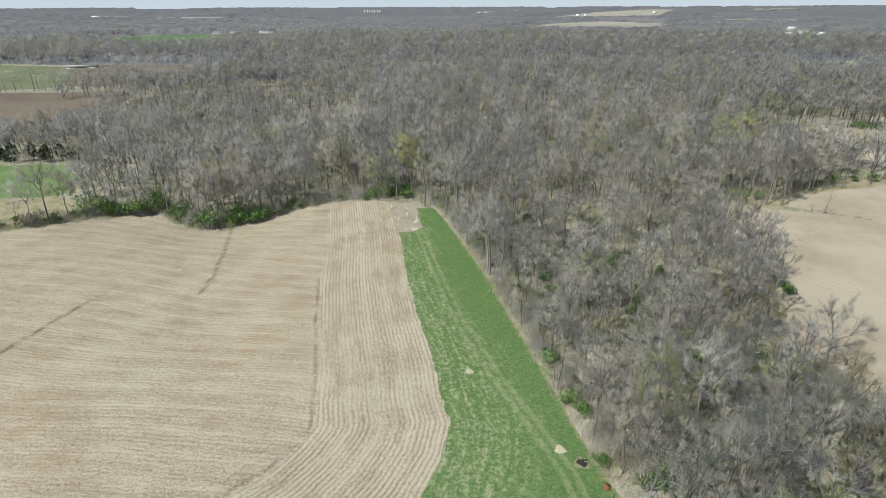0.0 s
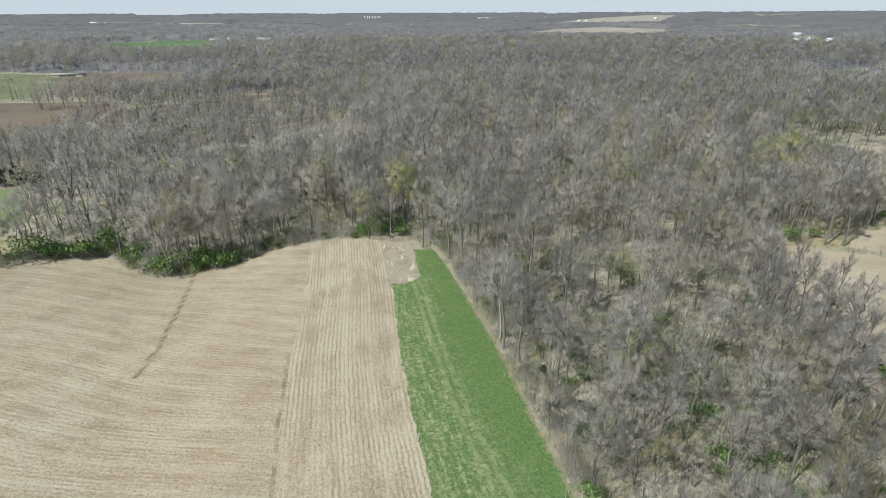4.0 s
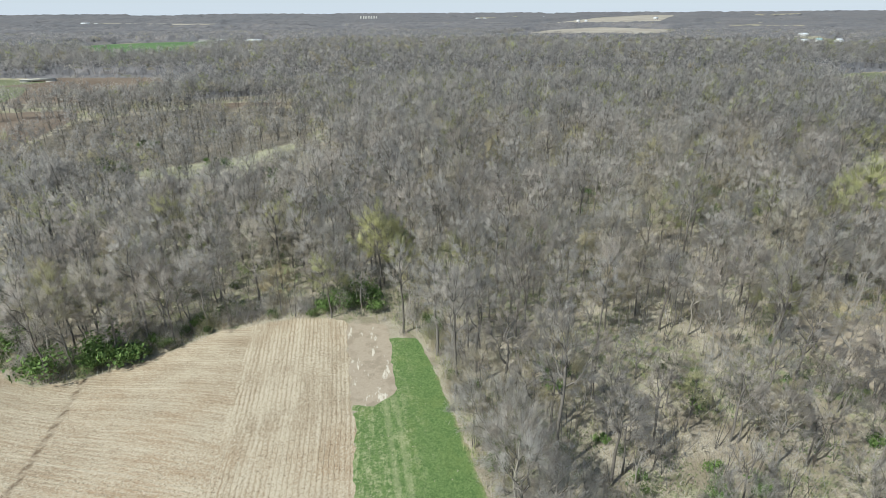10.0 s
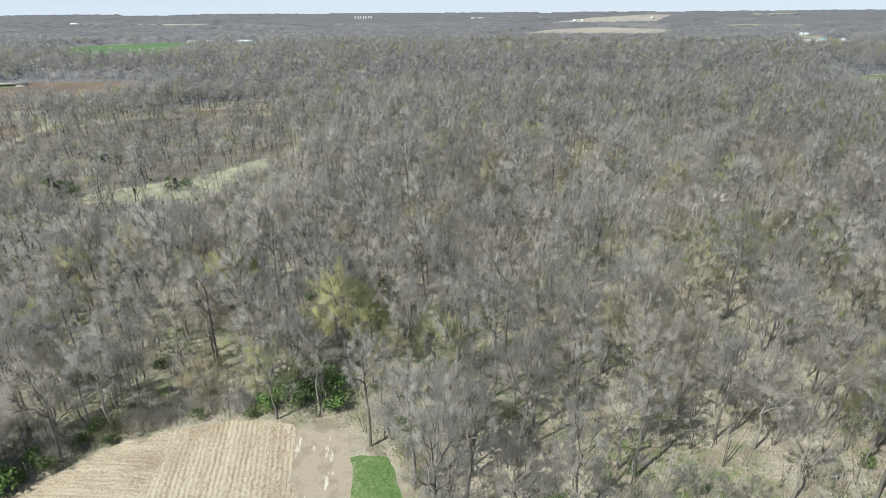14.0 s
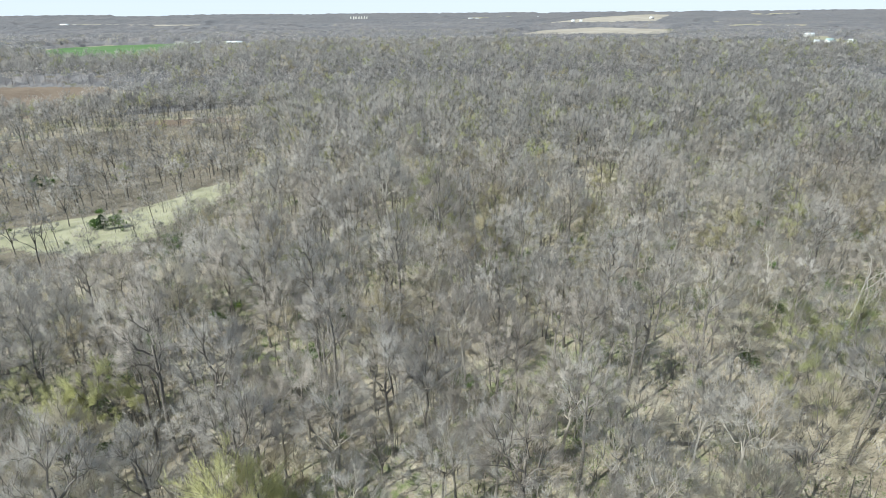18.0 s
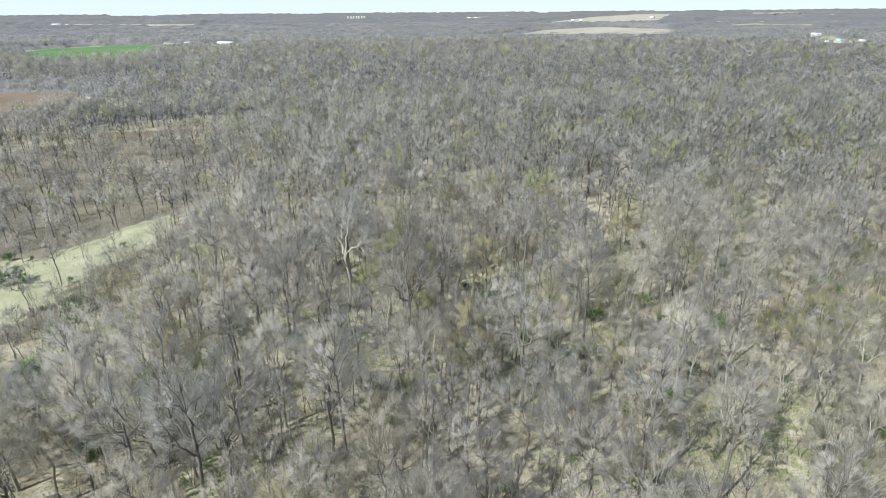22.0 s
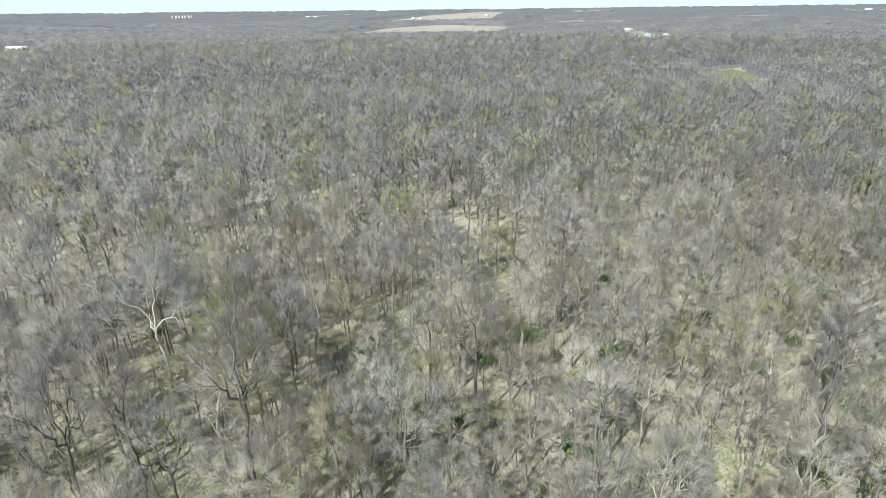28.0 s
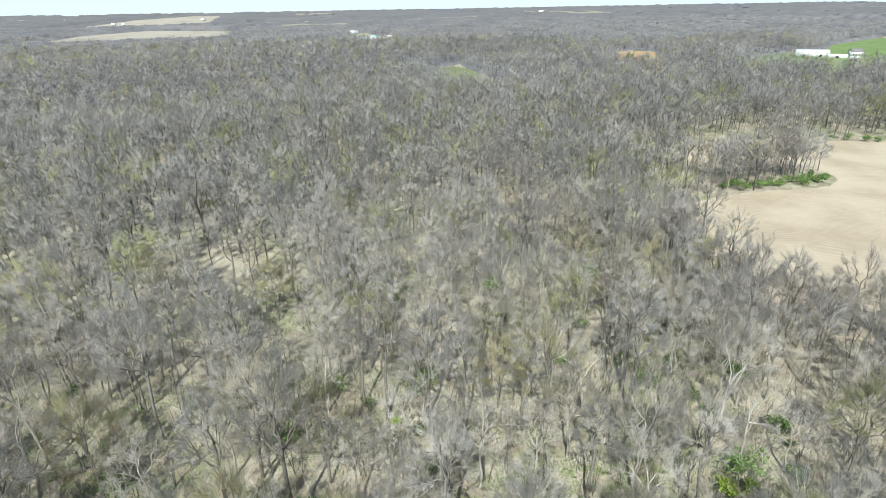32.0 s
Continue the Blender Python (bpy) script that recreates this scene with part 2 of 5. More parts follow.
THATCH = k.color(col).bump(k.noise(1.4, 4.0, 0.7), 0.5, 0.2).m


def meadow(name, a, b, c, scale=0.05):
    k = Mat(name, 0.95)
    col = k.mix(k.ramp(k.noise(scale, 4.0), 0.35, 0.65), a, b)
    col = k.mix(k.math("MULTIPLY", k.ramp(k.noise(scale * 14, 4.0, 0.7), 0.45, 0.7), 0.6), col, c)
    return k.color(col).bump(k.noise(1.5, 3.0), 0.3, 0.15).m


PASTURE = meadow("pasture", (0.13, 0.20, 0.07), (0.19, 0.26, 0.10), (0.23, 0.27, 0.13))
BROWN = meadow("tilled_brown", (0.155, 0.12, 0.092), (0.21, 0.168, 0.13), (0.245, 0.20, 0.158), 0.02)
MEADOW = meadow("dull_meadow", (0.15, 0.17, 0.095), (0.20, 0.225, 0.125), (0.22, 0.20, 0.14), 0.03)
GLADE = meadow("pale_glade", (0.30, 0.295, 0.20), (0.41, 0.395, 0.285), (0.22, 0.245, 0.13), 0.09)
SCRUBLAND = meadow("scrub_ground", (0.155, 0.135, 0.105), (0.225, 0.195, 0.155), (0.15, 0.15, 0.095), 0.07)
GREENFAR = meadow("winter_wheat", (0.10, 0.18, 0.075), (0.14, 0.22, 0.095), (0.12, 0.20, 0.09), 0.01)
TANFAR = meadow("far_stubble", (0.35, 0.315, 0.265), (0.43, 0.39, 0.33), (0.29, 0.265, 0.225), 0.01)
OCHRE = meadow("ochre_field", (0.40, 0.27, 0.14), (0.46, 0.32, 0.18), (0.34, 0.26, 0.14), 0.02)

# bare twigs; tone tells the kind of tree
TONES = [(0.0, (0.16, 0.151, 0.142)), (0.14, (0.311, 0.301, 0.287)), (0.25, (0.413, 0.398, 0.383)), (0.45, (0.556, 0.537, 0.515)), (0.62, (0.514, 0.459, 0.41)),
         (0.76, (0.688, 0.665, 0.635)), (0.86, (0.493, 0.433, 0.299)), (0.93, (0.43, 0.465, 0.235)), (1.0, (0.62, 0.61, 0.33))]


def twigs(name, tone=None, lo=0.0, hi=1.0):
    k = Mat(name, 0.85)
    fac = k.attr("tone") if tone is None else k.math("ADD", lo, k.math("MULTIPLY", k.rand(), hi - lo))
    col = k.steps(fac, TONES)
    isl = k.geo.outputs["Random Per Island"]
    col = k.mix(k.math("MULTIPLY", isl, 0.12), col, (0.15, 0.14, 0.13))
    k.color(col)
    # thin twigs and buds let light through
    thin, mixed = k.n.new("ShaderNodeBsdfTranslucent"), k.n.new("ShaderNodeMixShader")
    k.put(col, thin.inputs["Color"])
    mixed.inputs[0].default_value = 0.42
    k.l.new(k.b.outputs[0], mixed.inputs[1])
    k.l.new(thin.outputs[0], mixed.inputs[2])
    k.l.new(mixed.outputs[0], k.m.node_tree.get_output_node("ALL").inputs["Surface"])
    return k.m


TWIG_STUFF = twigs("mixed_twigs")
TWIG_GREY = twigs("grey_twigs", 1, 0.34, 0.74)
TWIG_BUD = twigs("budding_twigs", 1, 0.80, 0.925)
TWIG_YELLOW = twigs("yellow_catkins", 1, 0.965, 1.0)
TWIG_PALE = twigs("pale_twigs", 1, 0.64, 0.77)


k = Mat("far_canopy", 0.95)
# twig tones darkened and blued: crown self-shade and distance haze put into the colour
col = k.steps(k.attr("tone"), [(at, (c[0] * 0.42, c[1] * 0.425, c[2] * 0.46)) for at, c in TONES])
# more distance haze painted in, as patches of bluish grey
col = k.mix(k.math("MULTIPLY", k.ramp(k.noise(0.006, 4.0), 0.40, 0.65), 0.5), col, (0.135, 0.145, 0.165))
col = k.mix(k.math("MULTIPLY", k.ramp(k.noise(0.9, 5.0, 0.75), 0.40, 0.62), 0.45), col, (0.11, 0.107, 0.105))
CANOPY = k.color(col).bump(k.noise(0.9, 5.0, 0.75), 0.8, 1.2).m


def bark(name, a, b):
    k = Mat(name, 0.9)
    co = k.n.new("ShaderNodeTexCoord").outputs["Object"]
    f = k.noise(2.5, 5.0, 0.7, co)
    col = k.mix(f, a, b)
    return k.color(k.mix(k.math("MULTIPLY", k.rand(), 0.4), col, (0.09, 0.075, 0.06))).bump(f, 0.6, 0.06).m


BARK = bark("grey_bark", (0.12, 0.11, 0.10), (0.31, 0.29, 0.265))
BARK_PALE = bark("pale_bark", (0.56, 0.53, 0.48), (0.80, 0.78, 0.74))
BARK_LIGHT = bark("pale_grey_bark", (0.38, 0.355, 0.315), (0.62, 0.59, 0.54))
BARK_MID = bark("light_bark", (0.28, 0.26, 0.225), (0.48, 0.45, 0.405))


def leaves(name, a, b):
    k = Mat(name, 0.7)
    col = k.mix(k.geo.outputs["Random Per Island"], a, b)
    return k.color(k.mix(k.math("MULTIPLY", k.rand(), 0.5), col, tuple(c * 0.6 for c in a))).m


LEAF = leaves("fresh_leaves", (0.09, 0.165, 0.05), (0.22, 0.315, 0.10))
LEAF_DULL = leaves("dull_leaves", (0.08, 0.125, 0.045), (0.20, 0.25, 0.105))
LEAF_LIME = leaves("lime_leaves", (0.20, 0.30, 0.04), (0.34, 0.42, 0.08))
NEEDLE = leaves("cedar_needles", (0.02, 0.042, 0.018), (0.055, 0.085, 0.035))
BRUSH = leaves("dry_brush", (0.26, 0.22, 0.17), (0.46, 0.41, 0.33))


# ---- plan ----
def terrain(x, y):
    x, y = np.asarray(x, float), np.asarray(y, float)
    r = np.hypot(x, y - 150)
    z = 2.0 - 11 * np.exp(-((x + 170) / 75) ** 2 - ((y - 400) / 110) ** 2) - 3.5 * np.exp(-((x + 82) / 28) ** 2 - ((y - 152) / 28) ** 2)
    z = z - 7 * np.exp(-((x + 330) / 140) ** 2 - ((y - 300) / 200) ** 2)
    z = z - 8 * np.exp(-((y - 640 - 0.2 * x) / 110) ** 2)
    s = np.clip((r - 1600) / 3200, 0, 1)
    return z + 56 * s ** 1.4


def ground_z(x, y):
    return float(terrain(x, y))


def to_line(x, y, line):
    """Distance to an open polyline, positive on its left side."""
    best = np.full(x.shape, 1e9)
    sign = np.ones(x.shape)
    for (ax, ay), (bx, by) in zip(line[:-1], line[1:]):
        dx, dy = bx - ax, by - ay
        t = np.clip(((x - ax) * dx + (y - ay) * dy) / max(dx * dx + dy * dy, 1e-9), 0, 1)
        ex, ey = x - ax - t * dx, y - ay - t * dy
        d = np.hypot(ex, ey)
        near = d < best
        best = np.where(near, d, best)
        sign = np.where(near, np.sign(dx * ey - dy * ex + 1e-12), sign)
    return best * sign


def inside(x, y, ring):
    """Signed distance to a closed ring, positive inside."""
    closed = ring + ring[:1]
    best = np.abs(to_line(x, y, closed))
    odd = np.zeros(x.shape, bool)
    for (ax, ay), (bx, by) in zip(closed[:-1], closed[1:]):
        cross = (ay > y) != (by > y)
        xi = (bx - ax) * (y - ay) / (by - ay if by != ay else 1e-9) + ax
        odd ^= cross & (x < xi)
    return np.where(odd, best, -best)


EDGE = [(-160, -8), (-100, -2), (-60, 8), (-38, 18), (-22, 31), (-12, 43), (-8, 51), (-5.5, 59), (-5, 66), (-7, 72), (-9, 81), (-14, 97), (-19, 115), (-25, 141), (-33.5, 172)]
BACK = [(-33, 171), (-40, 170), (-46, 169), (-53, 167), (-60, 164.5), (-66, 159), (-71, 155.5), (-79, 150), (-85, 147), (-92, 148), (-98, 151), (-105, 155.5), (-113, 153), (-120, 149), (-128, 142), (-140, 134), (-170, 120), (-230, 95)]
WOOD_RIM = [(-24, 169), (-17, 165.5), (-11, 148), (-1, 119), (5, 98), (10, 81), (13, 70), (15.5, 61), (18, 54), (21, 40), (24, 10), (26, -80)]
GULLY = [(-79, 151), (-73, 135), (-70, 127), (-65, 111), (-64, 103)]
GULLY_TWO = [(-86, 100), (-87.5, 90), (-89, 79), (-91, 66)]
WHEEL = [(-20, 145), (-13, 120), (-5, 95), (2, 78), (8, 66), (12, 57), (16, 40)]

REGIONS = [
    ("stubble_field", EDGE[:-1] + [(-25, 141), (-26, 142.6), (-30, 157), (-33.5, 169)] + BACK[1:] + [(-230, -30)], STUBBLE, 0.5, "pale tan maize stubble field in curving rows"),
    ("thatch_patch", [(-33.5, 168), (-24.8, 168), (-23.2, 163), (-19.2, 146.5), (-22.2, 142.3), (-26, 142.6), (-30, 157)], THATCH, 0.35, "grey-brown weathered patch with pale streaks"),
    ("grass_strip", [(-17.8, 163.4), (-12.3, 150.6)] + WOOD_RIM[3:] + [(-230, -80), (-230, -30)] + EDGE[:-1] + [(-25, 141), (-26, 142.6), (-22.2, 142.3), (-19.2, 146.5), (-23.2, 163)], GRASS, 0.3, "green grass strip with pale straw and wheel tracks"),
    ("cropland_near", [(58, 178), (61, 155), (62, 140), (63, 125), (61, 110), (57, 98), (57, 90), (60, 83), (68, 76), (82, 70), (120, 50), (150, -60), (260, -60), (300, 130), (220, 205), (140, 199), (120, 193), (106, 187), (97, 179), (94, 174), (116, 163), (90, 170.5), (76, 174.5)], CROP, 1.0, "pale bare cropland beyond the strip of wood"),
    ("cropland_far", [(150, 299), (168, 306), (183, 303), (200, 295), (218, 286), (232, 288), (238, 298), (225, 312), (206, 330), (225, 352), (266, 347), (294, 314), (312, 297), (345, 265), (340, 225), (260, 212), (190, 218), (140, 232), (116, 244), (112, 258), (122, 274), (138, 290)], CROP, 1.0, "pale bare cropland wrapped round a spit of trees"),
    ("pasture", [(-260, 218), (-208, 212), (-182, 213), (-163, 196), (-148, 174), (-152, 167), (-172, 164), (-280, 150)], PASTURE, 1.0, "bright green pasture below dark cedars"),
    ("farm_road", [(-464, 637), (-560, 601), (-720, 540), (-720, 531), (-560, 592), (-462, 629)], TANFAR, 0.4, "pale farm road to the bridge"),
    ("tilled_field", [(-640, 500), (-410, 436), (-366, 446), (-316, 467), (-289, 433), (-270, 370), (-250, 318), (-235, 270), (-300, 235), (-450, 215), (-700, 300)], BROWN, 2.0, "brown tilled field"),
    ("meadow", [(-800, 560), (-600, 640), (-490, 636), (-440, 560), (-400, 478), (-430, 450), (-620, 505)], MEADOW, 2.0, "pale green and brown meadow by the bridge"),
    ("tilled_field", [(-700, 600), (-456, 658), (-372, 668), (-335, 640), (-310, 540), (-340, 510), (-480, 500)], BROWN, 2.0, "brown tilled field by the creek"),
    ("glade", [(-107, 358), (-115, 361), (-122, 353), (-125, 337), (-132, 322), (-150, 318), (-166, 302), (-150, 286), (-120, 277), (-105, 279), (-102, 286), (-105, 305), (-101, 325), (-102, 342)], GLADE, 4.0, "pale grassy glade among the bare trees"),
    ("scrub_ground", [(-255, 330), (-190, 285), (-110, 258), (-84, 285), (-96, 335), (-112, 400), (-140, 470), (-165, 500), (-225, 495), (-280, 420)], SCRUBLAND, 3.0, "brown scrubby ground with dead grass round the glade"),
    ("clearing", [(-235, 492), (-150, 516), (-148, 532), (-200, 528), (-240, 512)], BROWN, 2.5, "brown clearing beyond the scrub"),
    ("wheat_field", [(-880, 1230), (-850, 1374), (-720, 1440), (-620, 1420), (-600, 1290), (-480, 900), (-560, 850)], GREENFAR, 4.0, "bright green wheat field far off"),
    ("far_stubble", [(0, 1640), (192, 2240), (432, 2490), (640, 2220), (410, 1600)], TANFAR, 8.0, "pale far stubble field"),
    ("far_stubble", [(160, 2760), (664, 3948), (1150, 4500), (1250, 4300), (720, 2850)], TANFAR, 8.0, "pale far stubble field"),
    ("far_stubble", [(1500, 2500), (1750, 2800), (2150, 2700), (1850, 2350)], TANFAR, 8.0, "pale far stubble field"),
    ("far_stubble", [(-2400, 2300), (-2000, 2900), (-1300, 2950), (-1400, 2650)], TANFAR, 8.0, "pale far stubble field"),
    ("glade", [(-610, 1450), (-520, 1450), (-420, 1130), (-470, 1110)], GLADE, 4.0, "pale opening before a far barn"),
    ("glade", [(640, 1400), (730, 1390), (600, 1100), (540, 1120)], GLADE, 4.0, "pale opening before far houses"),
    ("glade", [(760, 1730), (860, 1710), (730, 1370), (690, 1390)], GLADE, 4.0, "pale opening before a far house"),
    ("ochre_field", [(650, 690), (720, 770), (830, 800), (800, 735), (560, 560), (500, 580)], OCHRE, 3.0, "ochre field on a low rise"),
    ("farm_meadow", [(650, 545), (760, 560), (860, 530), (1010, 570), (1330, 590), (1250, 430), (860, 390), (680, 370), (590, 420), (600, 480)], PASTURE, 3.0, "green meadow round a farm"),
    ("wet_meadow", [(270, 545), (325, 640), (390, 765), (464, 795), (420, 700), (310, 530)], MEADOW, 3.0, "pale green opening in the woods"),
    ("bare_corner", [(-172, 164), (-150, 168), (-126, 158), (-126, 148), (-140, 138), (-180, 122), (-300, 100), (-290, 152)], VERGE, 1.5, "bare tan soil corner beside the pasture"),
    ("dry_verge", [(60, 178), (58, 172), (94, 172), (104, 187), (140, 200), (220, 206), (220, 216), (140, 210), (95, 196), (70, 188)], VERGE, 1.5, "dry grass verge under a hedge"),
    ("green_verge", [(130, 330), (150, 345), (168, 342), (175, 315), (168, 306), (152, 300), (138, 310)], GLADE, 2.0, "soft green verge at the head of the cropland"),
]


def noisy(x, y, f, seed):
    return np.sin(x * f + seed) * np.cos(y * f * 1.13 + seed * 2) + 0.6 * np.sin(x * f * 2.3 - y * f * 1.7 + seed)


def axis(stops, lo, hi):
    """Grid lines: (from, to, step) stretches, then ever wider steps out to lo and hi."""
    mid = [v for a, b, d in stops for v in np.arange(a, b - 0.01, d)]
    step = stops[-1][2]
    s, out = step, [mid[-1]]
    while out[-1] < hi:
        s *= 1.16
        out.append(out[-1] + s)
    s, back = stops[0][2], [mid[0]]
    while back[-1] > lo:
        s *= 1.16
        back.append(back[-1] - s)
    return np.array(back[:0:-1] + mid + out[1:])


XS = axis([(-262, -142, 4.0), (-142, 26, 1.2), (26, 330, 3.0)], -4800, 4800)
YS = axis([(-22, 44, 3.0), (44, 176, 1.2), (176, 420, 3.0)], -700, 4900)
GX, GY = np.meshgrid(XS, YS)
GZ = terrain(GX, GY)
FIELDS = []
for i, (name, ring, mat, rag, label) in enumerate(REGIONS):
    sd = inside(GX, GY, ring) + rag * 0.5 * noisy(GX, GY, 0.45, i * 1.7) + rag * 0.5 * noisy(GX, GY, 1.3, i * 2.9)
    FIELDS.append(sd)


def clip(poly, keep_positive):
    """Splits a polygon of (point, value) at value 0."""
    out = []
    for (p, a), (q, b) in zip(poly, poly[1:] + poly[:1]):
        ina, inb = (a >= 0) == keep_positive, (b >= 0) == keep_positive
        if ina:
            out.append(p)
        if ina != inb:
            t = a / (a - b)
            out.append(tuple(p[n] + (q[n] - p[n]) * t for n in range(len(p))))
    return out


def region_meshes():
    """The one ground sheet, cut along the edges of its regions."""
    ny, nx = GX.shape
    idx = np.arange(ny * nx).reshape(ny, nx)
    a, b, c, d = idx[:-1, :-1].ravel(), idx[:-1, 1:].ravel(), idx[1:, 1:].ravel(), idx[1:, :-1].ravel()
    tris = np.concatenate([np.stack([a, b, c], 1), np.stack([a, c, d], 1)])
    flat = np.stack([GX.ravel(), GY.ravel(), GZ.ravel()], 1)
    groups = []
    loose = []
    for i, sd in enumerate(FIELDS):
        s = sd.ravel()
        pos = s[tris] >= 0
        whole, none = pos.all(1), ~pos.any(1)
        part_of = ~whole & ~none
        polys = []
        rest = []
        for t in tris[part_of]:
            poly = [(tuple(flat[v]), s[v]) for v in t]
            polys.append(clip(poly, True))
            rest.append(clip(poly, False))
        groups.append((tris[whole], polys))
        loose += [(i, p) for p in rest if len(p) > 2]
        tris = tris[none]
    groups.append((tris, []))
    # slivers left along an edge go to the region beside it
    mx = np.array([sum(v[0] for v in p) / len(p) for n, p in loose])
    my = np.array([sum(v[1] for v in p) / len(p) for n, p in loose])
    first = np.array([n for n, p in loose])
    owner = np.full(mx.shape, len(REGIONS))
    for i, (name, ring, mat, rag, label) in enumerate(REGIONS):
        owner = np.where((owner == len(REGIONS)) & (first < i) & (inside(mx, my, ring) > 0), i, owner)
    for o, (n, p) in zip(owner, loose):
        groups[o][1].append(p)
    return flat, groups


def face_normals(v):
    """One normal a corner for a soup of triangles."""
    n = np.cross(v[1::3] - v[0::3], v[2::3] - v[0::3])
    return np.repeat(n / np.maximum(np.linalg.norm(n, axis=1), 1e-9)[:, None], 3, axis=0)


def crown_normals(tv, seed, up=0.5, rough=0.3):
    """A crown's twigs, turned outwards, and their normals: away from its heart, each a little off, as of a round bushy mass."""
    r = np.random.RandomState(seed)
    foot = (tv[0::3] + tv[1::3]) / 2
    half = np.linalg.norm(tv[1::3] - tv[0::3], axis=1)[:, None] / 2
    lo, hi = foot.min(0), foot.max(0)
    n = (foot - (lo * 0.62 + hi * 0.38)) / ((hi - lo) / 2)
    n = n / np.maximum(np.linalg.norm(n, axis=1), 0.4)[:, None] + np.array([0, 0, up]) + r.normal(0, rough, n.shape)
    n /= np.linalg.norm(n, axis=1)[:, None]
    side = np.cross(tv[2::3] - foot, n + r.normal(0, 0.45, n.shape))
    side *= half / np.maximum(np.linalg.norm(side, axis=1), 1e-6)[:, None]
    return np.stack([foot - side, foot + side, tv[2::3]], 1).reshape(-1, 3), np.repeat(n, 3, axis=0)


def tri_mesh(name, verts, faces, mat, normals=None):
    me = bpy.data.meshes.new(name)
    if normals is not None:
        verts, normals = np.array(verts, np.float32), np.array(normals, np.float32)
        flip = (face_normals(verts)[::3] * normals[::3]).sum(1) < 0
        faces = np.array(faces, np.int32)
        faces[flip] = faces[flip][:, ::-1]
    me.vertices.add(len(verts))
    me.vertices.foreach_set("co", np.asarray(verts, np.float32).ravel())
    faces = np.asarray(faces, np.int32)
    me.loops.add(faces.size)
    me.loops.foreach_set("vertex_index", faces.ravel())
    me.polygons.add(len(faces))
    me.polygons.foreach_set("loop_start", np.arange(0, faces.size, 3, dtype=np.int32))
    me.update(calc_edges=True)
    me.materials.append(mat)
    if normals is not None:
        me.polygons.foreach_set("use_smooth", np.ones(len(faces), bool))
        me.attributes.new("custom_normal", "FLOAT_VECTOR", "POINT").data.foreach_set("vector", normals.ravel())
    return me


def build_ground():
    flat, groups = region_meshes()
    specs = [(n, m, l) for n, r, m, g, l in REGIONS] + [("ground", FLOOR, "leaf-littered woodland floor with dry grass and green patches")]
    for (tris, polys), (name, mat, label) in zip(groups, specs):
        used = np.unique(tris) if len(tris) else np.zeros(0, int)
        remap = np.full(len(flat), -1)
        remap[used] = np.arange(len(used))
        verts = [flat[used]] if len(used) else []
        faces = [remap[tris]] if len(tris) else []
        extra, ef = [], []
        base = len(used)
        for p in polys:
            if len(p) < 3:
                continue
            s = base + len(extra)
            extra += p
            ef += [(s, s + j, s + j + 1) for j in range(1, len(p) - 1)]
        if extra:
            verts.append(np.array(extra))
            faces.append(np.array(ef))
        if not verts:
            continue
        v, f = np.concatenate(verts), np.concatenate(faces)
        me = tri_mesh(name, v, f, mat)
        if name in ("stubble_field", "grass_strip"):
            x, y = v[:, 0], v[:, 1]
            e = to_line(x, y, EDGE)
            table = {"edge": e}
            if name == "stubble_field":
                table["gully"] = np.minimum(np.abs(to_line(x, y, GULLY)), np.abs(to_line(x, y, GULLY_TWO)))
            else:
                table["wheel"] = to_line(x, y, WHEEL)
                table["rim"] = -to_line(x, y, WOOD_RIM)
            for key, val in table.items():
                me.attributes.new(key, "FLOAT", "POINT").data.foreach_set("value", val.astype(np.float32))
        ob = new(name, me)
        tagged(ob, label, "field" if name != "ground" else "ground", kind="structure")


build_ground()


# ---- trees ----
def frame_of(d):
    d = d / (np.linalg.norm(d) + 1e-9)
    a = np.array([0.0, 0.0, 1.0]) if abs(d[2]) < 0.9 else np.array([1.0, 0.0, 0.0])
    u = np.cross(d, a)
    u /= np.linalg.norm(u)
    return u, np.cross(d, u)


def tube(points, radii, sides):
    """A tapered open tube along points."""
    vs, fs = [], []
    for i, (p, r) in enumerate(zip(points, radii)):
        d = points[min(i + 1, len(points) - 1)] - points[max(i - 1, 0)]
        u, v = frame_of(d)
        for s in range(sides):
            w = 2 * math.pi * s / sides
            vs.append(p + r * (math.cos(w) * u + math.sin(w) * v))
    for i in range(len(points) - 1):
        for s in range(sides):
            a, b = i * sides + s, i * sides + (s + 1) % sides
            fs += [(a, b, b + sides), (a, b + sides, a + sides)]
    return vs, fs


class Grown:
    def __init__(self):
        self.v, self.f = [], []
        self.twig = []

    def add(self, points, radii, sides):
        vs, fs = tube(points, radii, sides)
        o = len(self.v)
        self.v += vs
        self.f += [(a + o, b + o, c + o) for a, b, c in fs]


